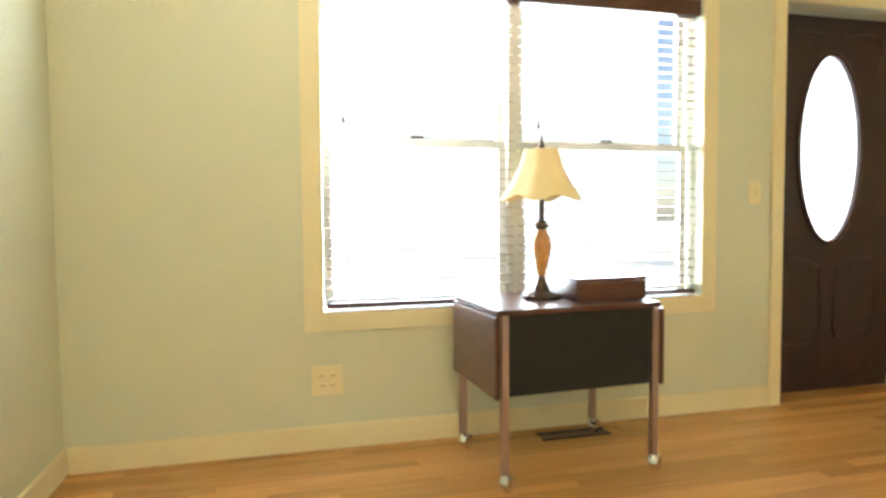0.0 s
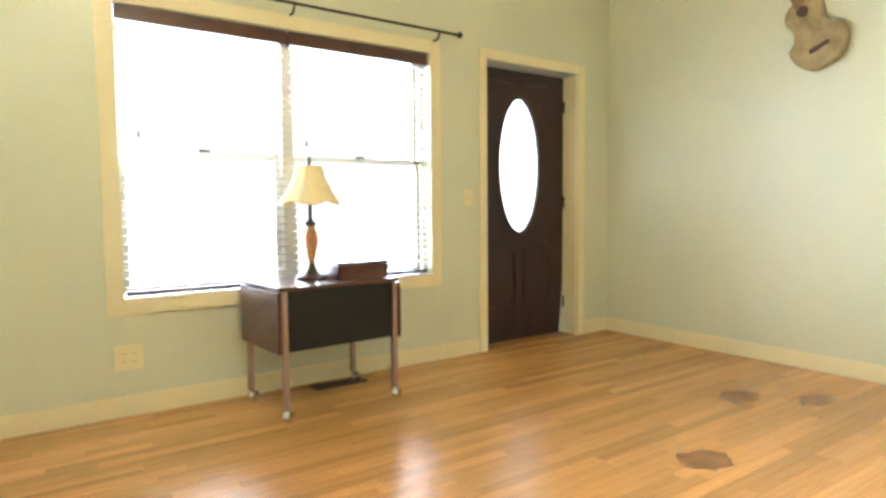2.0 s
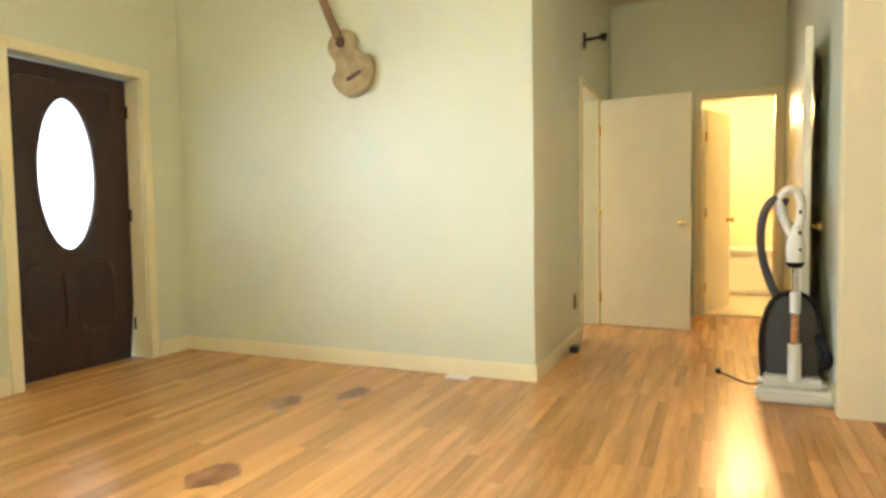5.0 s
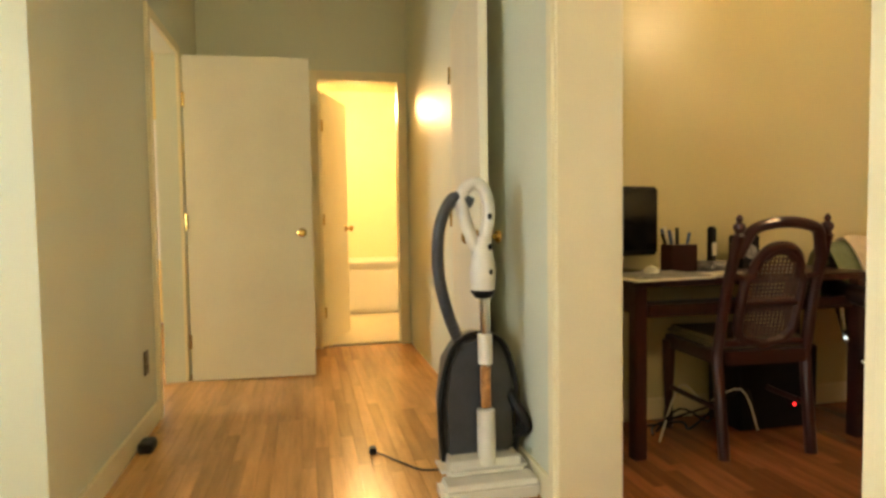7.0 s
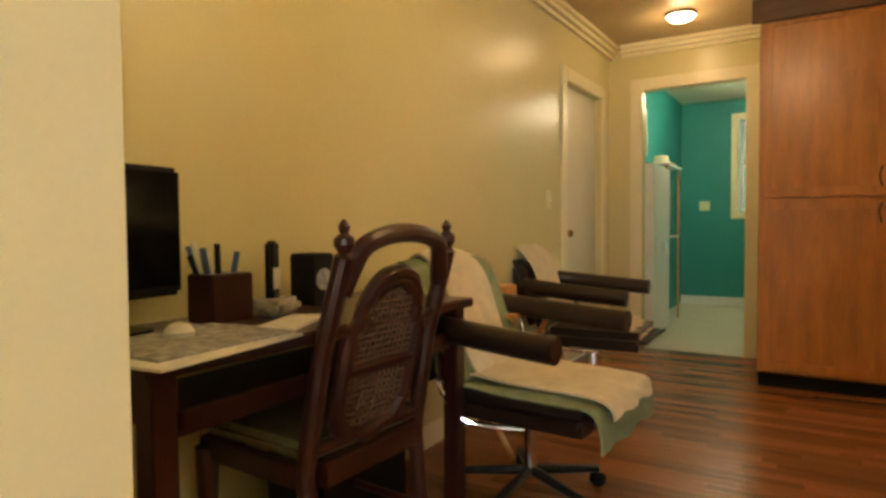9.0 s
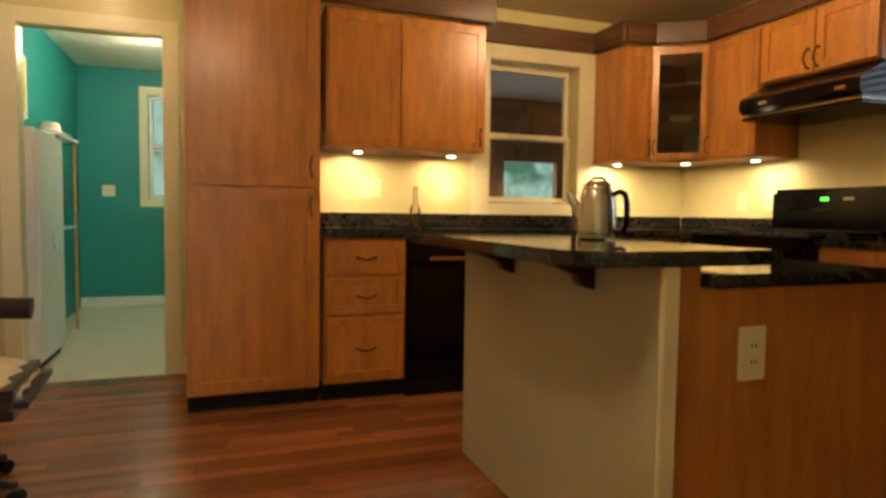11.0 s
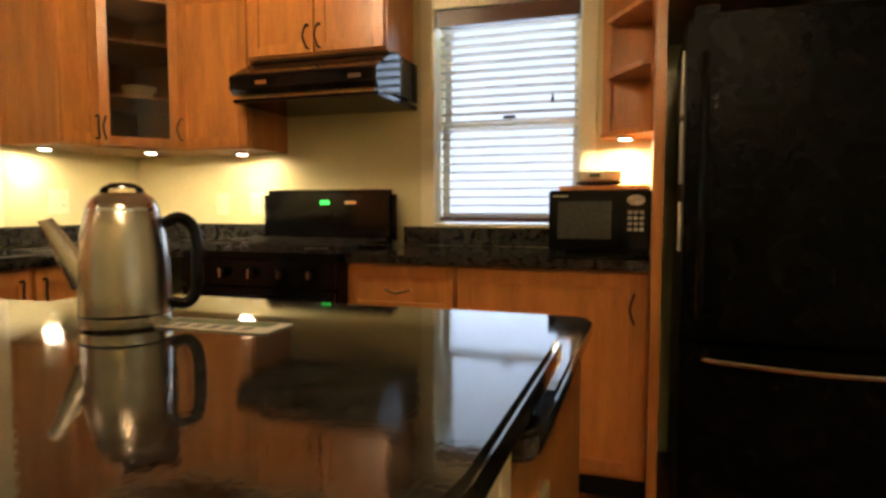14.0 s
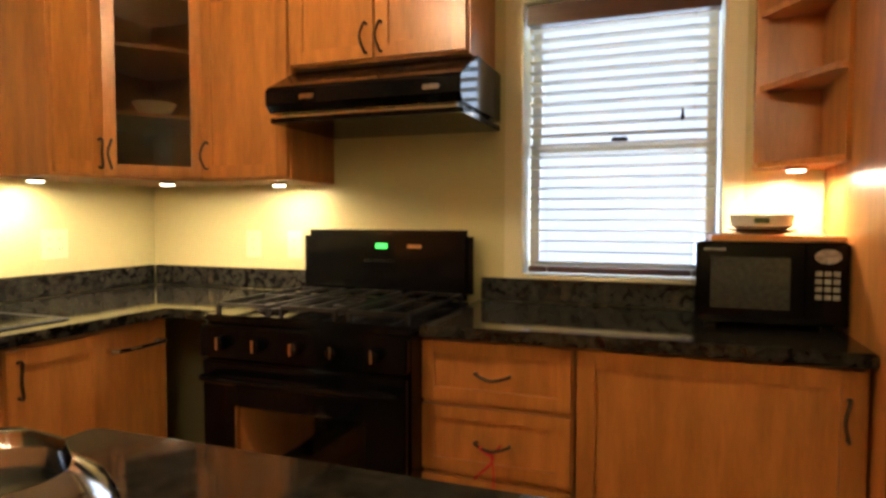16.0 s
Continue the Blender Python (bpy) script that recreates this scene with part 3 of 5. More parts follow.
def front_door():
    th = thing("door_1", "dark mahogany front door with oval glass", "door", 3.6, 3.50, 0.008, kind="structure")
    w, h, t = 0.898, 2.03, 0.045
    cx, cz, a, b, n = 0.43, 1.325, 0.20, 0.50, 40
    bm = bmesh.new()
    ring = [(cx + a * math.cos(2 * math.pi * k / n), cz + b * math.sin(2 * math.pi * k / n)) for k in range(n)]
    edge = []
    for k in range(n):
        c, s = math.cos(2 * math.pi * k / n), math.sin(2 * math.pi * k / n)
        f = min(((w - cx) if c > 0 else cx) / max(abs(c), 1e-6), ((h - cz) if s > 0 else cz) / max(abs(s), 1e-6))
        edge.append((cx + c * f, cz + s * f))
    corners = {}
    for y in (0, t):
        i = [bm.verts.new((p[0], y, p[1])) for p in ring]
        o = [bm.verts.new((p[0], y, p[1])) for p in edge]
        for k in range(n):
            bm.faces.new((i[k], i[(k + 1) % n], o[(k + 1) % n], o[k]))
        for qx, qz in ((0, 0), (w, 0), (w, h), (0, h)):
            k = min(range(n), key=lambda q: abs(((edge[q][0] + edge[(q + 1) % n][0]) / 2 - qx)) + abs((edge[q][1] + edge[(q + 1) % n][1]) / 2 - qz))
            bm.faces.new((o[k], o[(k + 1) % n], bm.verts.new((qx, y, qz))))
        corners[y] = i
    for k in range(n):
        bm.faces.new((corners[0][k], corners[0][(k + 1) % n], corners[t][(k + 1) % n], corners[t][k]))
    part("leaf", bm, MAHOG, th)
    part("oval_moulding", tube([(cx + (a + 0.01) * math.cos(2 * math.pi * k / 48), -0.002, cz + (b + 0.01) * math.sin(2 * math.pi * k / 48)) for k in range(49)], 0.014, 8), MAHOG, th)
    # the pane itself glows, standing in for daylight through frosted glass
    g = part("oval_glass", tube([(cx, 0.018, cz), (cx, 0.024, cz)], a + 0.004, 48), FROSTGLOW, th, "frosted oval pane, glowing in place of daylight behind it")
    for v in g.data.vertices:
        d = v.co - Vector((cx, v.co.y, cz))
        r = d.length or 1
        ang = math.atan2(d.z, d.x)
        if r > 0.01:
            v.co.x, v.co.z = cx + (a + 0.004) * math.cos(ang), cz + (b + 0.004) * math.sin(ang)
    came = mat("lead_came", (0.45, 0.5, 0.52), 0.4, 0.5)
    for pts in ([(0, -0.49), (0.05, -0.2), (0, 0), (-0.05, 0.2), (0, 0.49)], [(-0.11, -0.40), (-0.02, -0.1), (-0.12, 0.2), (-0.06, 0.46)], [(0.11, -0.40), (0.02, -0.1), (0.12, 0.2), (0.06, 0.46)]):
        part("came", tube(curve([(cx + p, 0.014, cz + q) for p, q in pts]), 0.003, 6), came, th)
    for s in (-1, 1):
        part("panel_moulding", tube(curve([(cx + s * 0.06, -0.001, 0.68), (cx + s * 0.22, -0.001, 0.74), (cx + s * 0.31, -0.001, 0.66), (cx + s * 0.31, -0.001, 0.30), (cx + s * 0.06, -0.001, 0.30), (cx + s * 0.06, -0.001, 0.68)], 5), 0.008, 6), MAHOG, th)
        part("panel_moulding", tube(curve([(cx + s * 0.06, -0.001, 1.93), (cx + s * 0.31, -0.001, 1.93), (cx + s * 0.32, -0.001, 1.75)], 6), 0.008, 6), MAHOG, th)
    for z in (0.25, 1.05, 1.8):
        part("hinge", tube([(w + 0.002, -0.008, z - 0.045), (w + 0.002, -0.008, z + 0.045)], 0.009, 8), IRON, th)
    part("door_handle", tube(curve([(0.065, 0, 0.98), (0.065, -0.05, 0.98), (0.13, -0.055, 0.985)]), 0.009), IRON, th)
    part("deadbolt", lathe([(0.026, 0), (0.024, 0.012)], 16), IRON, th).matrix_basis = pose(0.065, 0, 1.10, 90)
    return th


front_door()
structure("door_lining", box(4.502, 4.514, 3.366, 3.55, 0.0, 2.04), TRIM, "cream front door lining", "trim")
structure("door_threshold", box(3.6, 4.51, 3.37, 3.56, -0.012, 0.006), OAK, "oak front door threshold", "trim")


def flush_door(name, label, x, y, rz, w, h, material, knob=BRASS):
    th = thing(name, label, "door", x, y, 0.008, rz, kind="structure")
    part("leaf", box(0, w, -0.018, 0.018, 0, h, 0.002), material, th)
    for s in (-1, 1):
        bm = lathe([(0.03, 0), (0.028, 0.006), (0.009, 0.012), (0.009, 0.03), (0.026, 0.042), (0.028, 0.055), (0.015, 0.066)], 16)
        part("knob", bm, knob, th, smooth=True).matrix_basis = pose(w - 0.065, s * 0.018, 0.92, -90 * s)
    for z in (0.25, 1.0, 1.75):
        part("hinge", tube([(0, -0.022, z - 0.045), (0, -0.022, z + 0.045)], 0.008, 8), knob, th)
    return th


flush_door("door_2", "ivory flush bedroom door standing open", 6.97, 0.50, -93, 0.76, 2.02, DOORW)
flush_door("door_3", "ivory flush closet door standing open along the hall wall", 6.09, -1.0, 174.5, 0.82, 2.03, DOORW)
flush_door("door_4", "cream bathroom door standing open", 7.93, -0.34, -22, 0.62, 2.02, DOORW)
flush_door("door_5", "ivory side door in a deep casing", 5.66, -5.62, 90, 0.76, 1.94, DOORW)
th = thing("bathtub", "white enamel bathtub by the far bathroom wall", "bathtub", 9.45, -0.75)
part("basin", box(0, 0.72, -1.0, 1.1, 0.0, 0.52, 0.05), WHITE, th)
part("rim", box(-0.02, 0.74, -1.02, 1.12, 0.52, 0.56, 0.015), WHITE, th)

# ---- living room things ----
th = thing("serving_cart", "walnut drop-leaf cart with black cloth front on casters", "cart", 2.175, 2.995, 0, 3)
part("top", box(-0.335, 0.335, -0.23, 0.23, 0.635, 0.655, 0.004), WALNUT, th)
part("drop_leaf", box(-0.345, -0.327, -0.235, 0.235, 0.34, 0.632, 0.004), WALNUT, th)
part("drop_leaf", box(0.327, 0.345, -0.235, 0.235, 0.34, 0.632, 0.004), WALNUT, th)
part("cloth_panel", box(-0.29, 0.29, -0.222, -0.205, 0.345, 0.632, 0.003), CLOTHB, th, "black cloth front panel")
part("cloth_panel", box(-0.29, 0.29, 0.205, 0.222, 0.345, 0.632, 0.003), CLOTHB, th, "black cloth back panel")
legm = mat("pinkish_steel", (0.42, 0.32, 0.30), 0.3, 0.8, var=0.1)
for sx in (-1, 1):
    for sy in (-1, 1):
        leg = part("leg", box(sx * 0.307 - 0.014, sx * 0.307 + 0.014, sy * 0.222 - 0.014, sy * 0.222 + 0.014, 0.07, 0.636, 0.003), legm, th, "brushed metal leg")
        part("caster", lathe([(0.006, -0.020), (0.031, -0.015), (0.034, 0), (0.031, 0.015), (0.006, 0.020)], 18), CHROME, leg, smooth=True).matrix_basis = pose(sx * 0.307 + 0.012, sy * 0.222, 0.034, 90, 0, 35)
        part("fork", lathe([(0.009, 0.03), (0.022, 0.045), (0.016, 0.062), (0.008, 0.072)], 14), CHROME, leg, smooth=True).matrix_basis = pose(sx * 0.307, sy * 0.222, 0)

th = thing("table_lamp", "table lamp with cream bell shade and amber body", "lamp", 2.125, 3.0, 0.656)
part("base", lathe([(0.075, 0), (0.077, 0.012), (0.05, 0.022), (0.035, 0.03), (0.022, 0.06), (0.014, 0.09)], 24), BRONZE, th, smooth=True)
part("body", lathe([(0.014, 0.09), (0.022, 0.12), (0.036, 0.18), (0.038, 0.215), (0.030, 0.25), (0.018, 0.275)], 24), AMBERCER, th, "amber marbled body", smooth=True)
part("collar", lathe([(0.018, 0.275), (0.03, 0.285), (0.028, 0.298), (0.012, 0.31), (0.011, 0.42)], 20), BRONZE, th, smooth=True)
bm = bmesh.new()
prof = [(0.158, 0.395), (0.152, 0.41), (0.115, 0.46), (0.085, 0.52), (0.068, 0.585)]
n, rings = 32, []
for r, z in prof:
    ring = []
    for k in range(n):
        a = 2 * math.pi * k / n
        q = r * (1 + 0.045 * math.cos(6 * a))
        ring.append(bm.verts.new((q * math.cos(a), q * math.sin(a), z + (0.012 * math.cos(6 * a) * -1 if z < 0.4 else 0))))
    rings.append(ring)
for a, b in zip(rings, rings[1:]):
    for k in range(n):
        bm.faces.new((a[k], a[(k + 1) % n], b[(k + 1) % n], b[k]))
part("shade", bm, SHADE, th, smooth=True)
part("harp", tube([(0, 0, 0.41), (0, 0, 0.60)], 0.004), BRONZE, th)
part("finial", lathe([(0.006, 0.585), (0.013, 0.60), (0.008, 0.615), (0.003, 0.64)], 12), BRONZE, th, smooth=True)

th = thing("wooden_box", "low walnut box lying on the cart", "box", 2.35, 2.965, 0.656, 3)
part("body", box(-0.15, 0.15, -0.11, 0.11, 0, 0.075, 0.005), WALNUT, th)
part("lid", box(-0.152, 0.152, -0.112, 0.112, 0.077, 0.09, 0.004), WALNUT, th)


def grille(name, label, x0, x1, y0, y1, material, n):
    th = thing(name, label, "vent", (x0 + x1) / 2, (y0 + y1) / 2, 0.0)
    w, d = x1 - x0, y1 - y0
    part("frame", box(-w / 2, w / 2, -d / 2, -d / 2 + 0.012, 0, 0.006), material, th)
    part("frame", box(-w / 2, w / 2, d / 2 - 0.012, d / 2, 0, 0.006), material, th)
    me = mesh_of(box(-0.003, 0.003, -d / 2 + 0.012, d / 2 - 0.012, 0.0005, 0.005), "slat", material)
    for k in range(n):
        o = new("slat", me)
        o.parent = th
        o.location = (-w / 2 + w * (k + 0.5) / n, 0, 0)


grille("floor_vent", "dark bronze floor vent by the wall", 2.22, 2.55, 3.20, 3.29, IRON, 18)
grille("floor_vent", "white metal floor vent by the wall", 4.77, 4.85, 0.95, 1.10, WHITE, 8)


def plate(name, label, x, y, z, axis, w, h, kinds, material=TRIM):
    """Wall plate whose face looks along axis ('-y', '+y', '-x', '+x')."""
    rz = {"-y": 0, "+y": 180, "-x": -90, "+x": 90}[axis]
    th = thing(name, label, "outlet" if "outlet" in name else "switch", x, y, z, rz)
    part("plate", box(-w / 2, w / 2, -0.007, 0, -h / 2, h / 2, 0.002), material, th)
    for k in range(kinds):
        u = (k - (kinds - 1) / 2) * 0.046
        if "outlet" in name:
            for s in (-1, 1):
                o = part("socket", box(u - 0.013, u + 0.013, -0.009, -0.006, s * 0.02 - 0.011, s * 0.02 + 0.011, 0.001), material, th)
                for e in (-1, 1):
                    part("slot", box(u + e * 0.006 - 0.001, u + e * 0.006 + 0.001, -0.0105, -0.0085, s * 0.02 - 0.005, s * 0.02 + 0.005), MATTEBLACK, o)
        else:
            part("toggle", box(u - 0.005, u + 0.005, -0.018, -0.006, -0.01, 0.012, 0.002), material, th)
    return th


plate("wall_outlet", "cream double outlet plate low on the wall", 1.305, 3.363, 0.295, "-y", 0.13, 0.125, 2)
plate("light_switch", "cream light switch by the front door", 3.43, 3.363, 1.09, "-y", 0.07, 0.115, 1)
plate("wall_outlet", "brown outlet low on the hall wall", 6.02, 0.543, 0.34, "-y", 0.07, 0.115, 1, BRONZE)
plate("light_switch", "cream switch on the dining wall", 5.60, -4.55, 1.15, "-x", 0.07, 0.115, 1)
plate("light_switch", "pale switch on the teal wall", 5.35, -8.9, 1.2, "+y", 0.12, 0.115, 2)

# guitar on the wall
th = thing("wall_guitar", "worn brown guitar hung tilted on the wall", "guitar", 4.868, 1.785, 2.05, 0)
th.scale = (1.0, 1.14, 1.14)
out = []
for k in range(48):
    a = 2 * math.pi * k / 48
    z = 0.20 * math.sin(a) - 0.0
    w = (0.155 if z < 0 else 0.125) * (1 - 0.32 * math.exp(-((z - 0.045) / 0.06) ** 2))
    out.append((math.copysign(abs(math.cos(a)) ** 0.75, math.cos(a)) * w, z))
TILT = pose(0, 0, 0, 0, 0, 0) @ Matrix.Rotation(radians(-90), 4, "Z") @ Matrix.Rotation(radians(-24), 4, "Y") @ Matrix.Rotation(radians(90), 4, "X")
bm = slab(out, 0.01, 0.05, 0.008)
bmesh.ops.transform(bm, matrix=TILT, verts=bm.verts)
part("body", bm, GUITARM, th, smooth=True)
bm = slab([(-0.028, 0.16), (0.028, 0.16), (0.022, 0.60), (-0.022, 0.60)], 0.03, 0.056, 0.004)
bmesh.ops.transform(bm, matrix=TILT, verts=bm.verts)
part("neck", bm, mat("brown_neck", (0.20, 0.12, 0.06), 0.5, var=0.2), th)
bm = slab([(-0.03, 0.60), (0.03, 0.60), (0.04, 0.74), (-0.04, 0.74)], 0.03, 0.05, 0.004)
bmesh.ops.transform(bm, matrix=TILT, verts=bm.verts)
part("head", bm, GUITARM, th)
bm = slab([(-0.05, -0.10), (0.05, -0.10), (0.05, -0.08), (-0.05, -0.08)], 0.05, 0.06)
bmesh.ops.transform(bm, matrix=TILT, verts=bm.verts)
part("bridge", bm, WALNUT, th)
part("scroll", lathe([(0.03, 0.05), (0.028, 0.056)], 20, at=(0, 0.13, 0)), WALNUT, th).matrix_basis = TILT

# floor stains: thin worn patches
for sx, sy, a, b in ((3.10, 1.37, 0.13, 0.10), (4.0, 1.73, 0.16, 0.09), (4.27, 1.45, 0.14, 0.08)):
    bm = slab([(sx + a * math.cos(q * 0.2618) * rng.uniform(0.7, 1.15), sy + b * math.sin(q * 0.2618) * rng.uniform(0.7, 1.15)) for q in range(24)], 0.0002, 0.0012)
    tagged(part("floor_stain", bm, STAIN), "dark worn stain in the oak floor", "stain", "floor stains")

# hall: hook lamp, door stop, vacuum cleaner
th = thing("wall_sconce", "black iron wall sconce high on the hall wall", "sconce", 6.42, 0.543, 2.43)
part("backplate", box(-0.03, 0.03, -0.015, 0, -0.06, 0.06, 0.004), IRON, th)
part("arm", tube([(0, -0.01, 0), (0, -0.16, 0.01)], 0.014), IRON, th)
part("cup", lathe([(0.02, -0.02), (0.03, 0.03)], 14, at=(0, -0.16, 0)), IRON, th)
th = thing("door_stop", "small dark door wedge by the baseboard", "door stop", 5.78, 0.49, 0)
part("wedge", box(-0.05, 0.05, -0.03, 0.03, 0, 0.045, 0.006), IRON, th)


def vacuum():
    th = thing("vacuum_cleaner", "upright grey and white vacuum cleaner with hose", "vacuum", 5.06, -0.84, 0.0, 0)
    part("nozzle", box(-0.16, -0.03, -0.185, 0.185, 0.005, 0.075, 0.02), VACW, th, "off-white floor head")
    part("hood", box(-0.07, 0.10, -0.165, 0.165, 0.05, 0.12, 0.03), VACW, th)
    out = [(-0.135, 0), (0.135, 0), (0.145, 0.25), (0.125, 0.40), (0.07, 0.485), (0, 0.50), (-0.07, 0.485), (-0.125, 0.40), (-0.145, 0.25)]
    bm = slab(out, 0, 0.13, 0.02)
    bmesh.ops.transform(bm, matrix=pose(0.03, 0.0, 0.07) @ Matrix.Rotation(radians(90), 4, "Z") @ Matrix.Rotation(radians(90), 4, "X"), verts=bm.verts)
    part("bag_housing", bm, VACG, th, "charcoal bag housing", smooth=True)
    part("housing_rim", tube(curve([(0.03, 0.14, 0.10), (0.03, 0.15, 0.33), (0.03, 0.10, 0.52), (0.03, 0.0, 0.575), (0.03, -0.10, 0.52), (0.03, -0.15, 0.33), (0.03, -0.14, 0.10)], 6), 0.011, 8), MATTEBLACK, th)
    part("tube_lower", tube([(-0.025, -0.01, 0.10), (-0.02, -0.01, 0.30)], 0.034, 14), VACW, th, "off-white wand socket", smooth=True)
    part("wand", tube([(-0.02, -0.01, 0.30), (-0.01, -0.01, 0.74)], 0.018, 14), CHROME, th, "chrome wand", smooth=True)
    part("clip", tube([(-0.018, -0.01, 0.47), (-0.016, -0.01, 0.58)], 0.027, 14), VACW, th, smooth=True)
    part("wand_band", tube([(-0.02, -0.01, 0.31), (-0.018, -0.01, 0.46)], 0.0195, 14), AMBERCER, th)
    part("grip", tube(curve([(-0.005, -0.01, 0.74), (-0.005, -0.012, 0.84), (0, -0.02, 0.93), (0, -0.035, 1.03), (0, -0.015, 1.11), (0, 0.03, 1.13), (0, 0.07, 1.08), (0, 0.05, 0.98), (0, 0.01, 0.88)], 7), 0.024, 12), VACW, th, "off-white looped handle", smooth=True)
    part("handle_body", lathe([(0.03, 0.72), (0.045, 0.745), (0.05, 0.82), (0.035, 0.90), (0.02, 0.94)], 18, at=(-0.005, -0.008, 0)), VACW, th, smooth=True)
    part("trim_band", lathe([(0.03, 0.712), (0.046, 0.735), (0.044, 0.742)], 18, at=(-0.005, -0.008, 0)), MATTEBLACK, th)
    for z in (0.80, 0.89, 1.0):
        part("button", box(-0.054, -0.044, -0.032, -0.016, z, z + 0.022, 0.003), MATTEBLACK, th)
    hose = part("hose", tube(curve([(0.0, 0.03, 1.06), (0.0, 0.10, 1.08), (0.0, 0.15, 0.98), (0.02, 0.155, 0.82), (0.03, 0.12, 0.66), (0.05, 0.06, 0.52), (0.06, -0.02, 0.42)], 8), 0.021, 12), VACG, th, "grey corrugated hose", smooth=True)
    rr = [p for p in curve([(0.0, 0.10, 1.08), (0.0, 0.15, 0.98), (0.02, 0.155, 0.82), (0.03, 0.12, 0.66), (0.05, 0.06, 0.52)], 10)]
    for a, b in zip(rr, rr[1:]):
        part("hose_rib", tube([a, a + (b - a) * 0.4], 0.0235, 12), VACG, hose)
    part("cord_bundle", tube(curve([(0.05, -0.12, 0.34), (0.0, -0.15, 0.28), (-0.02, -0.17, 0.22), (0.03, -0.15, 0.18)], 6), 0.02, 8), MATTEBLACK, th)
    part("power_cord", tube(curve([(0.05, 0.13, 0.06), (0.20, 0.2, 0.006), (0.3, 0.27, 0.006), (0.42, 0.36, 0.012)], 6), 0.004, 6), MATTEBLACK, th)
    part("plug", box(0.41, 0.46, 0.35, 0.38, 0.0, 0.028, 0.005), MATTEBLACK, th)


vacuum()

# ---- kitchen ----


def handle(parent, m, vertical=True, w=0.10):
    """A bronze arched pull; local x runs along it, -y is outwards."""
    bm = tube(curve([(-w / 2, 0, 0), (-w / 2, -0.02, 0), (0, -0.032, -0.012), (w / 2, -0.02, 0), (w / 2, 0, 0)], 5), 0.005, 8)
    bmesh.ops.transform(bm, matrix=m @ (Matrix.Rotation(radians(90), 4, "Y") if vertical else Matrix.Identity(4)), verts=bm.verts)
    return part("handle", bm, BRONZE, parent, "bronze arched pull", smooth=True)


def shaker(parent, x0, x1, z0, z1, y, hx=None, vertical=True, rail=0.05, glazed=False, name="door"):
    """A framed front in the plane y, looking towards -y of the unit."""
    t = 0.02
    d = part(name, box(x0 + rail, x1 - rail, y - 0.010, y - 0.004, z0 + rail, z1 - rail), SMOKED if glazed else MAPLE, parent)
    d.visible_shadow = not glazed
    for nm, a, b, c, e in (("stile", x0, x0 + rail, z0, z1), ("stile", x1 - rail, x1, z0, z1), ("rail", x0 + rail, x1 - rail, z0, z0 + rail), ("rail", x0 + rail, x1 - rail, z1 - rail, z1)):
        part(nm, box(a, b, y - t, y, c, e, 0.002), MAPLE, d)
    if hx is not None:
        hz = hx[1]
        handle(d, Matrix.Translation((hx[0], y - t, hz)), vertical)
    return d


def unit(name, label, x, y, rz, w, depth, z0, z1, toe=0.0, group="", open_front=False):
    """Cabinet whose front lies on local y = 0 and whose body runs to y = depth; x from 0 to w."""
    th = thing(name, label, "cabinet", x, y, 0, rz, group)
    if open_front:
        for nm, b in (("side", (0, 0.018, 0, depth, z0, z1)), ("side", (w - 0.018, w, 0, depth, z0, z1)), ("back", (0.018, w - 0.018, depth - 0.01, depth, z0, z1)), ("bottom", (0.018, w - 0.018, 0, depth - 0.01, z0, z0 + 0.018)), ("top", (0.018, w - 0.018, 0, depth - 0.01, z1 - 0.018, z1))):
            part(nm, box(*b), MAPLE, th)
    else:
        part("body", box(0, w, 0.0, depth, z0 + toe, z1, 0.002), MAPLE, th)
    if toe:
        part("toe_kick", box(0.0, w, 0.06, depth, 0, toe), MATTEBLACK, th)
    return th


UB, UT = 1.385, 2.16
# sink wall: local x towards -x of the room, so unit faces +y
G = "kitchen wall cabinets"
u = unit("pantry_cabinet", "tall maple pantry cabinet beside the doorway", 4.44, -4.99, 180, 0.645, 0.64, 0, UT + 0.06, 0.09)
shaker(u, 0.012, 0.633, 0.11, 1.122, 0, (0.60, 1.04), rail=0.055)
shaker(u, 0.012, 0.633, 1.136, UT + 0.03, 0, (0.60, 1.24), rail=0.055)
u = unit("drawer_cabinet", "maple base cabinet with three drawers", 3.775, -4.99, 180, 0.445, 0.64, 0, 0.876, 0.10, "kitchen base cabinets")
for za, zb in ((0.685, 0.865), (0.475, 0.665), (0.125, 0.455)):
    shaker(u, 0.012, 0.433, za, zb, 0, (0.222, (za + zb) / 2), False, 0.04, name="drawer")
u = thing("dishwasher", "black built-in dishwasher under the counter", "dishwasher", 3.325, -4.99, 0, 180)
part("body", box(0.005, 0.60, 0.0, 0.6, 0.0, 0.87), MATTEBLACK, u)
part("door", box(0.01, 0.595, -0.025, -0.001, 0.10, 0.73, 0.004), BLACK, u)
part("control_panel", box(0.01, 0.595, -0.03, -0.001, 0.74, 0.865, 0.006), BLACK, u)
part("handle", box(0.12, 0.48, -0.045, -0.03, 0.755, 0.775, 0.004), CHROME, u)
u = unit("sink_cabinet", "maple sink base cabinet with two doors", 2.72, -4.99, 180, 1.20, 0.64, 0, 0.876, 0.10, "kitchen base cabinets")
shaker(u, 0.01, 0.59, 0.12, 0.865, 0, (0.55, 0.78))
shaker(u, 0.61, 0.93, 0.12, 0.865, 0, (0.64, 0.78))
part("towel_bar", tube(curve([(0.95, 0, 0.80), (0.95, -0.05, 0.80), (1.15, -0.05, 0.80), (1.15, 0, 0.80)], 4), 0.007), CHROME, u)
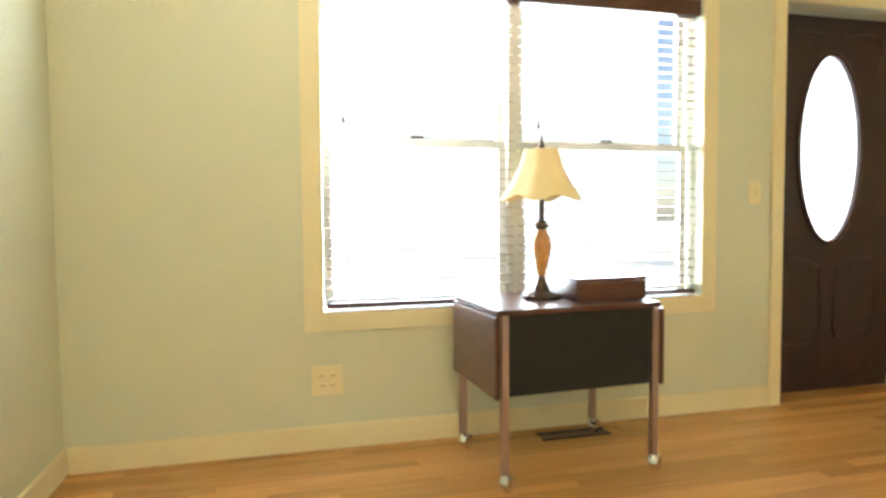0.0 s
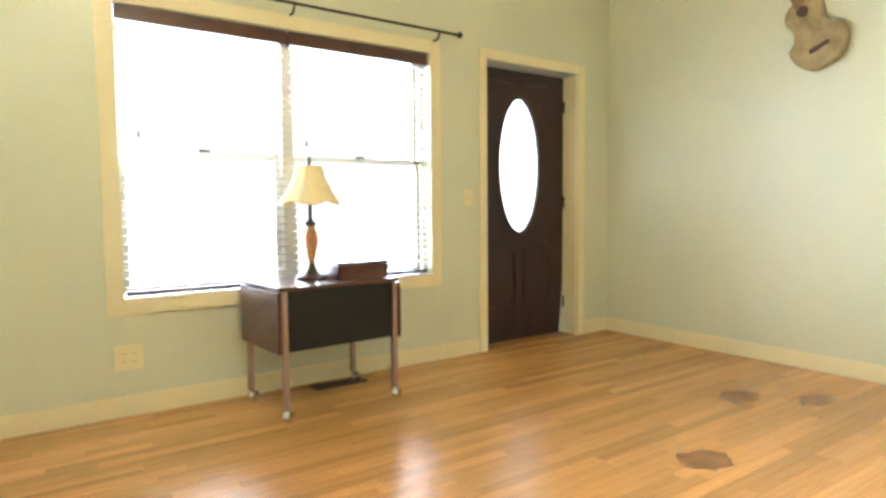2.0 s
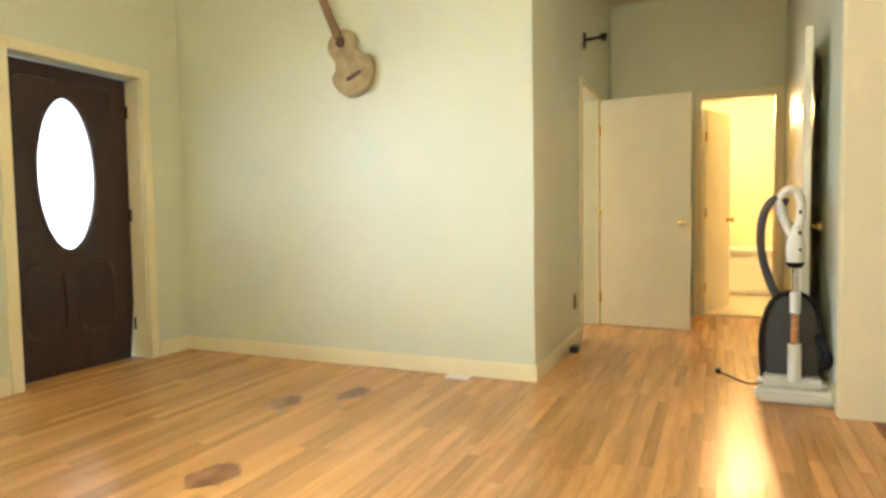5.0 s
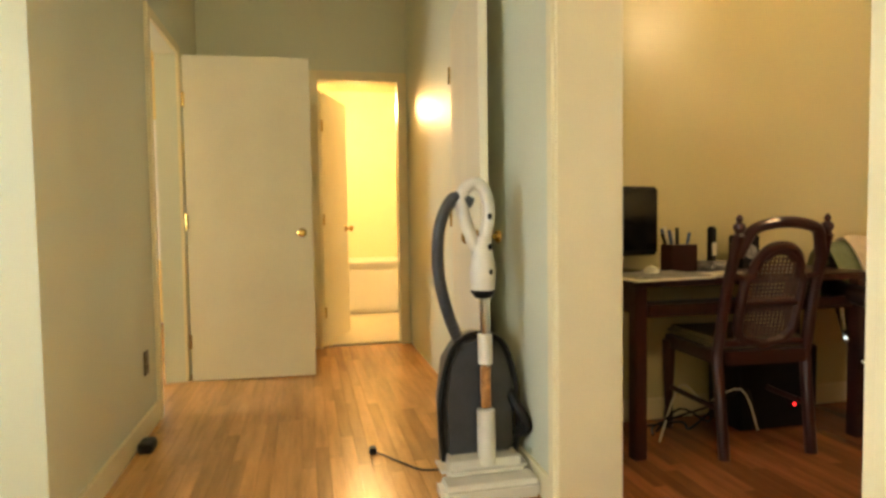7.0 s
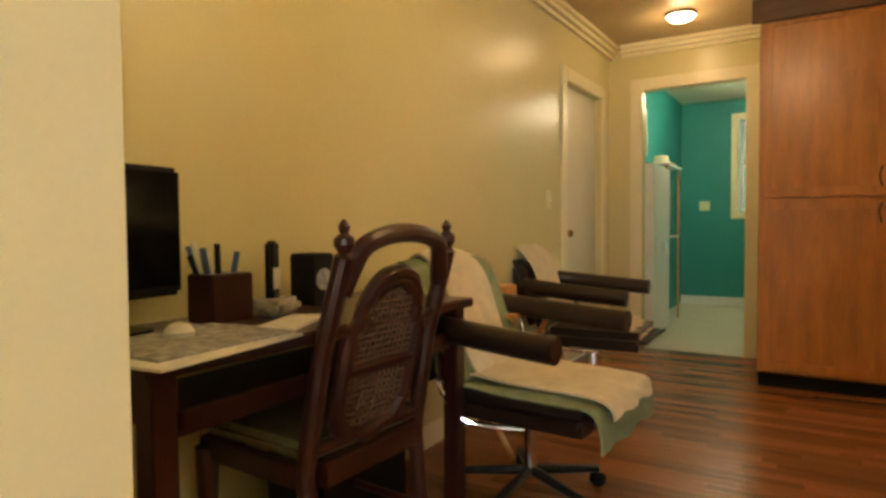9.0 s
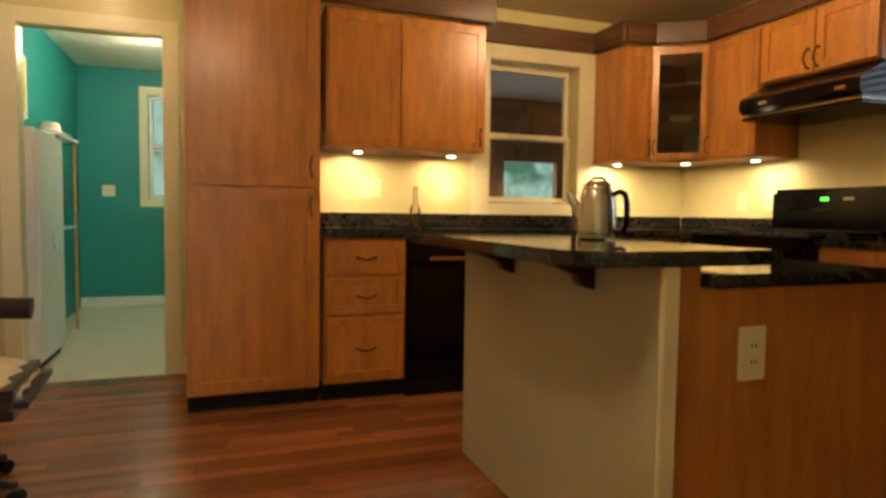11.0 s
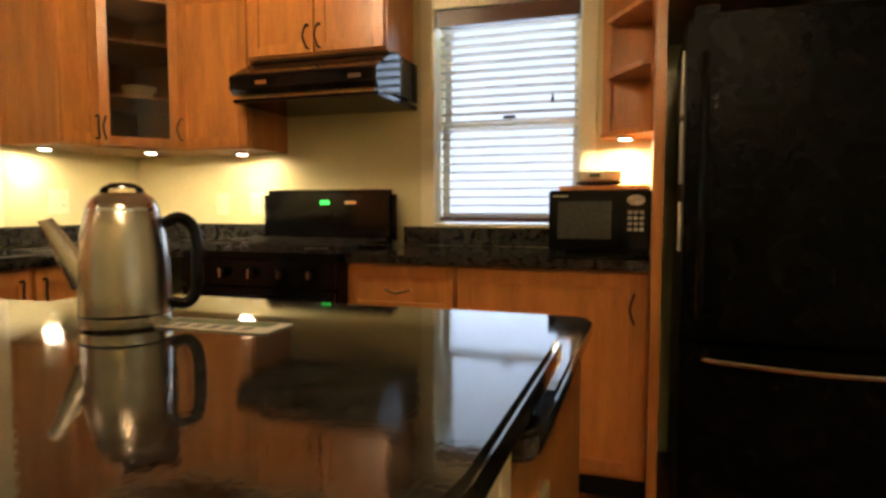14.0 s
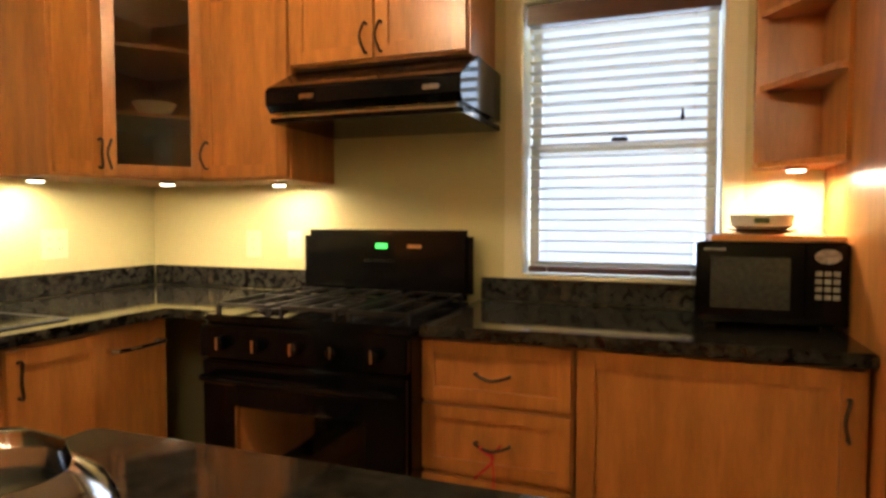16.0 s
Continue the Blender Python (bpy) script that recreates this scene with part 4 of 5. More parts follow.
u = unit("wall_cabinet", "maple wall cabinet with two doors above the counter", 3.72, -5.275, 180, 0.97, 0.36, UB, UT, group=G)
shaker(u, 0.01, 0.422, UB + 0.01, UT - 0.02, 0, None)
shaker(u, 0.432, 0.96, UB + 0.01, UT - 0.02, 0, (0.93, UB + 0.09))
u = unit("wall_cabinet", "narrow maple wall cabinet beside the sink window", 1.735, -5.275, 180, 0.21, 0.36, UB, UT, group=G)
shaker(u, 0.008, 0.205, UB + 0.01, UT - 0.02, 0, (0.18, UB + 0.09))
# diagonal corner with glass door
ang = math.degrees(math.atan2(-5.05 + 5.275, 1.24 - 1.524))
u = thing("corner_cabinet", "maple corner cabinet with a glass door", "cabinet", 1.524, -5.275, 0, ang, G)
wl = math.hypot(1.524 - 1.24, 5.275 - 5.05)
shaker(u, 0.004, wl - 0.004, UB + 0.01, UT - 0.02, 0, (0.03, UB + 0.09), glazed=True, rail=0.045)
inv = pose(1.524, -5.275, 0, 0, 0, ang).inverted()
plan = [(inv @ Vector((x, y, 0))).to_2d() for x, y in ((1.524, -5.28), (1.24, -5.055), (0.93, -5.055), (0.93, -5.625), (1.524, -5.625))]
for za, zb in ((UB, UB + 0.018), (UT - 0.018, UT), (1.63, 1.645), (1.89, 1.905)):
    part("shelf", slab([tuple(p) for p in plan], za, zb), MAPLE, u)
bm = bmesh.new()
for i in (1, 2, 3, 4):
    a, b = plan[i], plan[(i + 1) % 5]
    if i == 4:
        continue
    d = (b - a).normalized() * 0.001
    q = Vector((d.y, -d.x)) * 12
    vs = [bm.verts.new((p.x, p.y, z)) for z in (UB, UT) for p in (a, b, b - q, a - q)]
    for f in ((0, 1, 2, 3), (4, 5, 6, 7), (0, 1, 5, 4), (1, 2, 6, 5), (2, 3, 7, 6), (3, 0, 4, 7)):
        bm.faces.new([vs[j] for j in f])
part("carcass", bm, MAPLE, u)
u2 = thing("glass_bowl", "pale bowl standing in the glass cabinet", "bowl", 1.27, -5.27, 1.646)
part("bowl", lathe([(0.03, 0), (0.05, 0.01), (0.085, 0.06), (0.082, 0.062), (0.045, 0.02)], 20), PAPER, u2, smooth=True)
# stove wall: unit faces +x
u = unit("wall_cabinet", "maple wall cabinet beside the range hood", 1.24, -5.05, 90, 0.42, 0.32, UB, UT, group=G)
shaker(u, 0.008, 0.412, UB + 0.01, UT - 0.02, 0, (0.04, UB + 0.10))
u = unit("wall_cabinet", "short maple wall cabinet over the range hood", 1.24, -4.625, 90, 0.71, 0.32, 1.80, UT, group=G)
shaker(u, 0.008, 0.35, 1.81, UT - 0.02, 0, (0.325, 1.88))
shaker(u, 0.36, 0.70, 1.81, UT - 0.02, 0, (0.385, 1.88))
u = unit("drawer_cabinet", "maple drawer base cabinet by the cooker", 1.50, -3.985, 90, 0.47, 0.58, 0, 0.876, 0.10, "kitchen base cabinets")
for za, zb in ((0.68, 0.865), (0.46, 0.665), (0.29, 0.445), (0.12, 0.275)):
    d = shaker(u, 0.006, 0.464, za, zb, 0, (0.235, (za + zb) / 2), False, 0.04, name="drawer")
th = thing("red_cord", "red cord tied on a drawer handle", "cord", 1.54, -3.75, 0.56)
part("knot", tube(curve([(0, 0.03, 0.01), (0.012, 0.0, -0.02), (0.008, -0.035, 0.0), (0.012, 0.01, -0.03), (0.004, -0.05, -0.10)], 5), 0.004, 6), RED, th)
part("tail", tube(curve([(0.01, 0, -0.01), (0.005, 0.01, -0.08), (0.0, 0.005, -0.2)], 5), 0.003, 6), RED, th)
u = unit("base_cabinet", "maple base cabinet with one wide door", 1.50, -3.51, 90, 0.715, 0.58, 0, 0.876, 0.10, "kitchen base cabinets")
shaker(u, 0.006, 0.70, 0.12, 0.865, 0, (0.665, 0.74))
u = unit("corner_shelf", "open maple corner shelf unit beside the window", 1.24, -3.005, 90, 0.215, 0.32, 1.40, UT)
for c in list(u.children):
    bpy.data.objects.remove(c)
part("back", box(0.0, 0.215, 0.305, 0.32, 1.40, UT), MAPLE, u)
part("side", box(0.20, 0.215, 0.0, 0.305, 1.40, UT), MAPLE, u)
part("stile", box(0.0, 0.035, 0.285, 0.305, 1.42, UT), MAPLE, u)
for z in (1.40, 1.66, 1.90, UT - 0.02):
    part("shelf", slab([(0.0, 0.305), (0.2, 0.305), (0.2, 0.0), (0.17, 0.0)] if z not in (1.40, UT - 0.02) else [(0, 0.305), (0.2, 0.305), (0.2, 0), (0.0, 0.20)], z, z + 0.018), MAPLE, u)
u = thing("end_panel", "tall maple panel beside the refrigerator", "panel", 0.92, -2.79, 0)
part("panel", box(0, 0.70, 0, 0.035, 0, UT, 0.003), MAPLE, u)
u = unit("fridge_cabinet", "maple cabinet above the refrigerator", 1.56, -2.75, 90, 0.98, 0.64, 1.80, UT, group=G)
shaker(u, 0.01, 0.485, 1.81, UT - 0.02, 0, (0.45, 1.88))
shaker(u, 0.495, 0.97, 1.81, UT - 0.02, 0, (0.53, 1.88))
# dark crown over the wall cabinets
th = thing("cabinet_crown", "dark stained crown moulding over the cabinets", "trim", kind="structure")
pts = [(4.47, -4.96), (3.77, -4.96), (3.77, -5.245), (2.73, -5.245), (2.73, -5.60), (1.76, -5.60), (1.76, -5.245), (1.53, -5.245), (1.27, -5.04), (1.27, -3.89), (0.95, -3.89), (0.95, -3.02), (1.27, -3.02), (1.60, -2.76), (1.60, -1.8)]
for k in range(3):
    for (ax, ay), (bx, by) in zip(pts, pts[1:]):
        d = Vector((bx - ax, by - ay))
        n = Vector((-d.y, d.x)).normalized() * -1
        L = d.length
        bm = box(-0.01, L + 0.01, -0.012 - 0.02 * k, 0.03, UT + 0.045 * k, UT + 0.045 + 0.045 * k, 0.004)
        bmesh.ops.transform(bm, matrix=Matrix.Translation((ax, ay, 0)) @ Matrix.Rotation(math.atan2(d.y, d.x) + math.pi, 4, "Z") @ Matrix.Translation((-L, 0, 0)), verts=bm.verts)
        part("strip", bm, CROWN, th)
# counters
th = thing("worktop", "polished black granite worktop along two walls", "worktop")
part("slab", slab([(0.925, -5.63), (3.79, -5.63), (3.79, -4.955), (1.55, -4.955), (1.55, -4.745), (0.925, -4.745)], 0.877, 0.914, 0.005), GRANITE, th)
part("slab", box(0.925, 1.555, -3.975, -2.792, 0.877, 0.914, 0.005), GRANITE, th)
part("backsplash", box(0.925, 0.945, -5.61, -4.745, 0.916, 1.01, 0.003), GRANITE, th)
part("backsplash", box(0.945, 3.79, -5.632, -5.612, 0.916, 1.01, 0.003), GRANITE, th)
part("backsplash", box(0.925, 0.945, -3.96, -2.792, 0.916, 1.005, 0.003), GRANITE, th)
th = thing("kitchen_sink", "dark sink bowl set in the worktop", "sink", 2.2, -5.25, 0.912)
part("rim", slab(rounded(-0.36, 0.36, -0.21, 0.21, (0.04,) * 4), 0, 0.006, 0.002), MATTEBLACK, th)
part("bowl", slab(rounded(-0.33, 0.33, -0.18, 0.18, (0.04,) * 4), 0.0045, 0.0072), BLACK, th)
th = thing("tap", "dark bronze kitchen tap at the sink", "tap", 1.98, -5.47, 0.916)
part("body", lathe([(0.028, 0), (0.024, 0.02), (0.018, 0.05), (0.02, 0.09)], 16), BRONZE, th, smooth=True)
part("spout", tube(curve([(0, 0, 0.08), (0.02, 0.03, 0.15), (0.05, 0.09, 0.19), (0.07, 0.15, 0.17)], 6), 0.016, 12), BRONZE, th, smooth=True)
part("lever", tube([(0, 0, 0.09), (-0.06, 0.02, 0.15)], 0.007), BRONZE, th)
th = thing("glass_bottle", "slim clear bottle on the counter", "bottle", 3.12, -5.50, 0.915)
part("bottle", lathe([(0.035, 0), (0.035, 0.12), (0.014, 0.17), (0.014, 0.26), (0.018, 0.265)], 16), glass("bottle_glass", (0.9, 0.8, 0.75)), th, smooth=True)
for x in (3.38, 2.86):
    plate("wall_outlet", "ivory outlet plate on the backsplash wall", x, -5.635, 1.17, "+y", 0.14 if x > 3 else 0.075, 0.12, 2 if x > 3 else 1)
plate("wall_outlet", "ivory outlet plate by the corner", 1.45, -5.635, 1.13, "+y", 0.12, 0.12, 2)
plate("wall_outlet", "ivory outlet plate near the cooker", 0.92, -5.05, 1.12, "+x", 0.075, 0.12, 1)
plate("wall_outlet", "ivory outlet plate near the cooker", 0.92, -4.83, 1.12, "+x", 0.075, 0.12, 1)
for px, py in ((3.5, -5.45), (2.9, -5.45), (1.62, -5.5), (1.28, -5.2), (1.08, -4.8), (1.08, -2.9)):
    th = thing("puck_light", "small round lamp under the wall cabinet", "lamp", px, py, 1.372 if py < -3 else 1.386, group="under-cabinet lamps")
    part("ring", lathe([(0.034, 0), (0.036, 0.006), (0.030, 0.013)], 18), CHROME, th)
    part("lens", lathe([(0.026, -0.002), (0.026, 0.001)], 18), PUCK, th)

# cooker
th = thing("gas_range", "black gas range with five burners", "cooker", 1.60, -4.735, 0, 90)
W = 0.755
part("body", box(0, W, 0.0, 0.64, 0.0, 0.885, 0.003), BLACK, th)
part("cooktop", box(-0.002, W + 0.002, -0.015, 0.58, 0.886, 0.915, 0.008), BLACK, th)
part("control_panel", box(0.0, W, -0.035, -0.001, 0.775, 0.884, 0.006), BLACK, th)
for k in range(5):
    kn = part("knob", lathe([(0.024, 0), (0.022, 0.012), (0.019, 0.03), (0.012, 0.033)], 18), BLACK, th, smooth=True)
    kn.matrix_basis = pose(0.10 + 0.139 * k, -0.035, 0.83, 90)
    part("grip", box(-0.004, 0.004, -0.02, 0.02, 0.028, 0.038, 0.002), CHROME, kn)
d = part("oven_door", box(0.006, W - 0.006, -0.03, -0.001, 0.24, 0.765, 0.006), BLACK, th)
part("oven_window", box(0.14, W - 0.14, -0.033, -0.029, 0.36, 0.62, 0.002), SMOKED, d)
part("oven_handle", tube(curve([(0.05, -0.03, 0.71), (0.06, -0.075, 0.715), (W / 2, -0.085, 0.715), (W - 0.06, -0.075, 0.715), (W - 0.05, -0.03, 0.71)], 6), 0.012, 10), BLACK, d, smooth=True)
part("drawer", box(0.006, W - 0.006, -0.026, -0.001, 0.09, 0.23, 0.006), BLACK, th)
bg = part("backguard", box(0.0, W, 0.585, 0.645, 0.915, 1.19, 0.025), BLACK, th, smooth=True)
part("display", box(0.35, 0.40, 0.581, 0.584, 1.115, 1.135), LED, bg, "green glowing clock")
part("badge", box(0.49, 0.55, 0.581, 0.584, 1.118, 1.132), CHROME, bg)
for k in range(4):
    part("button", box(0.30 + 0.035 * k, 0.325 + 0.035 * k, 0.580, 0.5845, 1.06, 1.07), MATTEBLACK, bg)
for bx, by in ((0.17, 0.14), (0.17, 0.43), (0.58, 0.14), (0.58, 0.43), (0.378, 0.29)):
    part("burner", lathe([(0.05, 0.915), (0.05, 0.925), (0.032, 0.928), (0.030, 0.936)], 18, at=(bx, by, 0)), IRON, th)
for gx in (0.03, 0.28, 0.53):
    bm = bmesh.new()
    w2 = 0.2
    for y in (0.03, 0.285, 0.54):
        box(gx, gx + w2, y - 0.005, y + 0.005, 0.938, 0.95, bm=bm)
    for x in (gx, gx + w2 / 2, gx + w2):
        box(x - 0.005, x + 0.005, 0.03, 0.54, 0.938, 0.95, bm=bm)
    for x in (gx, gx + w2):
        for y in (0.03, 0.54):
            box(x - 0.006, x + 0.006, y - 0.006, y + 0.006, 0.915, 0.94, bm=bm)
    part("grate", bm, IRON, th, "cast iron grate")

# range hood
th = thing("range_hood", "black range hood under the short cabinet", "range hood", 0.93, -4.62, 1.575)
bm = bmesh.new()
prof = [(0, 0.035), (0.46, 0.035), (0.485, 0.06), (0.485, 0.11), (0.47, 0.125), (0.30, 0.215), (0, 0.215)]
a = [bm.verts.new((x, 0, z)) for x, z in prof]
b = [bm.verts.new((x, 0.73, z)) for x, z in prof]
bm.faces.new(a), bm.faces.new(b)
for k in range(len(prof)):
    bm.faces.new((a[k], a[(k + 1) % len(prof)], b[(k + 1) % len(prof)], b[k]))
part("shell", bm, BLACK, th)
part("filter", box(0.05, 0.43, 0.03, 0.70, 0.02, 0.034), STEEL, th, "grey metal filter underside")
part("skirt", box(0.0, 0.46, 0.0, 0.73, 0.0, 0.019, 0.003), BLACK, th)
for y in (0.14, 0.60):
    part("switch", box(0.485, 0.489, y, y + 0.06, 0.072, 0.092, 0.002), CHROME, th)

# refrigerator
th = thing("refrigerator", "black refrigerator with bottom freezer and papers on its side", "refrigerator", 1.0, -2.70, 0)
part("body", box(0, 0.67, 0.0, 0.90, 0.03, 1.695, 0.006), FRIDGE, th)
d = part("door", box(0.68, 0.755, 0.0, 0.90, 0.69, 1.69, 0.015), FRIDGE, th, smooth=True)
part("door_handle", tube(curve([(0.755, 0.05, 0.80), (0.80, 0.05, 0.83), (0.80, 0.05, 1.50), (0.755, 0.05, 1.53)], 6), 0.013, 10), BLACK, d, smooth=True)
d = part("freezer_drawer", box(0.68, 0.755, 0.0, 0.90, 0.06, 0.675, 0.015), FRIDGE, th, smooth=True)
part("drawer_handle", tube(curve([(0.755, 0.08, 0.635), (0.795, 0.10, 0.635), (0.80, 0.45, 0.62), (0.795, 0.80, 0.635), (0.755, 0.82, 0.635)], 6), 0.008, 10), CHROME, d, smooth=True)
part("hinge_cap", box(0.60, 0.74, 0.02, 0.09, 1.697, 1.715, 0.004), MATTEBLACK, th)
for k in range(4):
    part("foot", box(0.03 + 0.56 * (k % 2), 0.09 + 0.56 * (k % 2), 0.05 + 0.74 * (k // 2), 0.11 + 0.74 * (k // 2), 0, 0.03), MATTEBLACK, th)
for z0, z1, x0 in ((1.40, 1.60, 0.645), (1.18, 1.38, 0.64), (0.96, 1.12, 0.645)):
    tagged(part("pinned_paper", box(1.0 + x0 - 0.10, 1.0 + x0 + 0.02, -2.708, -2.7025, z0, z1), PAPER), "white papers held to the refrigerator's side", "paper", "refrigerator papers")

# microwave and dishes
th = thing("microwave", "black microwave oven on the counter", "microwave", 1.27, -3.19, 0.915, 90)
part("body", box(0, 0.40, 0.005, 0.33, 0.012, 0.255, 0.006), BLACK, th)
d = part("door", box(0.004, 0.285, -0.016, 0.004, 0.016, 0.25, 0.004), BLACK, th)
part("window", box(0.04, 0.25, -0.0185, -0.0155, 0.06, 0.21, 0.002), mat("dark_mesh_window", (0.05, 0.052, 0.045), 0.15, var=0.2, scale=80), d)
part("badge", box(0.02, 0.08, -0.0185, -0.0155, 0.228, 0.236), GREY, d)
pn = part("control_panel", box(0.288, 0.396, -0.016, 0.004, 0.016, 0.25, 0.004), BLACK, th)
part("display", lathe([(0.028, 0), (0.028, 0.002)], 20), GREY, pn).matrix_basis = Matrix.Translation((0.342, -0.0155, 0.215)) @ Matrix.Rotation(radians(90), 4, "X") @ Matrix.Diagonal((1.2, 0.75, 1, 1))
for r in range(4):
    for c in range(3):
        part("button", box(0.312 + 0.022 * c, 0.328 + 0.022 * c, -0.0185, -0.0155, 0.16 - 0.022 * r, 0.174 - 0.022 * r), GREY, pn)
for k in range(4):
    part("foot", box(0.03 + 0.31 * (k % 2), 0.06 + 0.31 * (k % 2), 0.03 + 0.24 * (k // 2), 0.06 + 0.24 * (k // 2), 0, 0.013), MATTEBLACK, th)
tagged(part("chopping_board", box(0.99, 1.28, -3.15, -2.80, 1.1705, 1.188, 0.004), ORANGE), "thin wooden board lying on the microwave", "board")
th = thing("ceramic_dish", "cream oval dish on a brown plate", "dish", 1.14, -3.0, 1.189)
part("plate", lathe([(0.05, 0), (0.095, 0.012), (0.097, 0.016), (0.05, 0.008)], 24), CHERRY, th, smooth=True)
part("dish", lathe([(0.06, 0.012), (0.085, 0.025), (0.09, 0.06), (0.085, 0.06), (0.075, 0.03)], 24), PAPER, th, smooth=True)
part("glaze_mark", box(0.0885, 0.0915, -0.03, 0.01, 0.035, 0.05), FOLIAGE, th)

# island
th = thing("kitchen_island", "kitchen island with beige wall and maple end panel", "island")
part("beige_wall", box(3.277, 3.32, -4.15, -2.935, 0, 0.893, 0.003), BEIGE, th, "beige painted wall facing the dining side")
part("corner_post", box(3.277, 3.324, -2.934, -2.918, 0, 0.893, 0.003), TRIM, th)
part("maple_body", box(2.53, 3.276, -4.13, -2.93, 0.10, 0.84, 0.003), MAPLE, th, "maple end panel and cabinets")
part("maple_upper", box(3.205, 3.276, -4.13, -2.935, 0.841, 0.893), MAPLE, th)
part("toe_kick", box(2.60, 3.276, -4.10, -2.95, 0, 0.10), MATTEBLACK, th)
for y in (-3.22, -3.71):
    cb = []
    for k in range(9):
        q = k / 8
        cb.append((3.321 + 0.14 * (1 - q) ** 0.9 + 0.015 * math.sin(q * 9), 0.892 - 0.085 * q))
    bm = bmesh.new()
    pr = [(3.321, 0.892)] + cb[:-1] + [(3.321, 0.807)]
    a = [bm.verts.new((x, y - 0.02, z)) for x, z in pr]
    b = [bm.verts.new((x, y + 0.02, z)) for x, z in pr]
    bm.faces.new(a), bm.faces.new(b)
    for k in range(len(pr)):
        bm.faces.new((a[k], a[(k + 1) % len(pr)], b[(k + 1) % len(pr)], b[k]))
    part("corbel", bm, CHERRY, th, "dark carved wooden corbel")
th = thing("island_bar", "raised polished black granite bar top", "worktop")
part("slab", slab(rounded(2.955, 3.56, -4.27, -2.912, (0.02, 0.12, 0.13, 0.03)), 0.894, 0.931, 0.006), GRANITE, th, smooth=True)
th = thing("island_worktop", "lower polished black granite worktop of the island", "worktop")
part("slab", slab(rounded(2.485, 3.20, -4.20, -2.908, (0.03, 0, 0.03, 0.05)), 0.841, 0.874, 0.006), GRANITE, th, smooth=True)
o = plate("wall_outlet", "ivory outlet on the island's maple end", 3.045, -2.93, 0.675, "+y", 0.085, 0.135, 1)

# coffee percolator and leaflet
th = thing("percolator", "brushed steel coffee percolator with black handle", "kettle", 3.095, -3.537, 0.932, 130)
th.scale = (0.86, 0.86, 0.80)
part("pot", lathe([(0.062, 0), (0.072, 0.004), (0.0735, 0.02), (0.073, 0.06), (0.0715, 0.12), (0.067, 0.165), (0.060, 0.20), (0.055, 0.215)], 40), STEEL, th, smooth=True)
part("base_ring", lathe([(0.0745, 0.022), (0.0748, 0.024), (0.0745, 0.026)], 40), MATTEBLACK, th)
part("lid", lathe([(0.0575, 0.210), (0.057, 0.216), (0.050, 0.231), (0.036, 0.242)], 32), CHROME, th, smooth=True)
part("glass_knob", lathe([(0.035, 0.242), (0.032, 0.252), (0.018, 0.260), (0.003, 0.262)], 24), glass("clear_knob"), th, smooth=True)
bm = bmesh.new()
rings = []
for k in range(9):
    q = k / 8
    c = Vector((-0.055 - 0.06 * q ** 1.0, 0, 0.075 + 0.12 * q))
    rr = 0.028 - 0.016 * q
    rings.append([bm.verts.new(c + Vector((rr * math.cos(j * math.pi / 6) * 0.9, rr * 0.8 * math.sin(j * math.pi / 6), 0.25 * rr * math.cos(j * math.pi / 6)))) for j in range(12)])
for a, b in zip(rings, rings[1:]):
    for j in range(12):
        bm.faces.new((a[j], a[(j + 1) % 12], b[(j + 1) % 12], b[j]))
part("spout", bm, STEEL, th, smooth=True)
part("handle", tube(curve([(0.055, 0, 0.18), (0.085, 0, 0.197), (0.108, 0, 0.18), (0.115, 0, 0.13), (0.112, 0, 0.06), (0.095, 0, 0.035), (0.068, 0, 0.04)], 7), 0.011, 12), BLACK, th, "black curved handle", smooth=True)
th = thing("leaflet", "folded printed leaflet lying on the bar", "leaflet", 3.06, -3.40, 0.9322, 2)
part("sheet", box(-0.037, 0.037, -0.10, 0.10, 0, 0.001), PAPER, th)
part("picture", box(-0.03, 0.0, -0.09, 0.08, 0.0012, 0.0018), GREENC, th)
for k in range(6):
    part("text_bar", box(0.006 + 0.0 * k, 0.03, -0.085 + 0.027 * k, -0.07 + 0.027 * k, 0.0012, 0.0017), GREY, th)


def flush_light(x, y, z, r, label):
    th = thing("ceiling_light", label, "ceiling lamp", x, y, z, group="ceiling lamps")
    part("rim", lathe([(r, 0), (r * 1.02, -0.012), (r * 0.95, -0.022)], 28), CHROME, th)
    part("diffuser", lathe([(r * 0.93, -0.023), (r * 0.7, -0.045), (r * 0.2, -0.055)], 28), DIFF, th, smooth=True)


for x, y in ((4.94, -5.26), (4.35, -2.6), (2.35, -4.3)):
    flush_light(x, y, KH, 0.10, "round flush ceiling lamp, added unseen to light the utility room warm")
# fixture for the added utility room lamp
flush_light(4.74, -7.4, 2.45, 0.09, "round flush ceiling lamp, added unseen to light the utility room")
flush_light(1.3, 0.3, LH, 0.16, "round flush ceiling lamp, added unseen to light the utility room warm")

# ---- dining side ----
th = thing("writing_desk", "dark cherry writing desk against the wall", "desk", 5.11, -2.68, 0)
part("top", box(0, 0.475, 0, 1.19, 0.715, 0.745, 0.005), CHERRY, th)
for x in (0.02, 0.40):
    for y in (0.03, 1.115):
        part("leg", box(x, x + 0.055, y, y + 0.055, 0, 0.715, 0.004), CHERRY, th)
part("apron", box(0.03, 0.05, 0.085, 1.10, 0.60, 0.64, 0.003), CHERRY, th)
part("keyboard_tray", box(0.04, 0.41, 0.09, 1.10, 0.585, 0.60, 0.003), CHERRY, th)
part("side_apron", box(0.075, 0.35, 1.11, 1.14, 0.61, 0.714, 0.003), CHERRY, th)
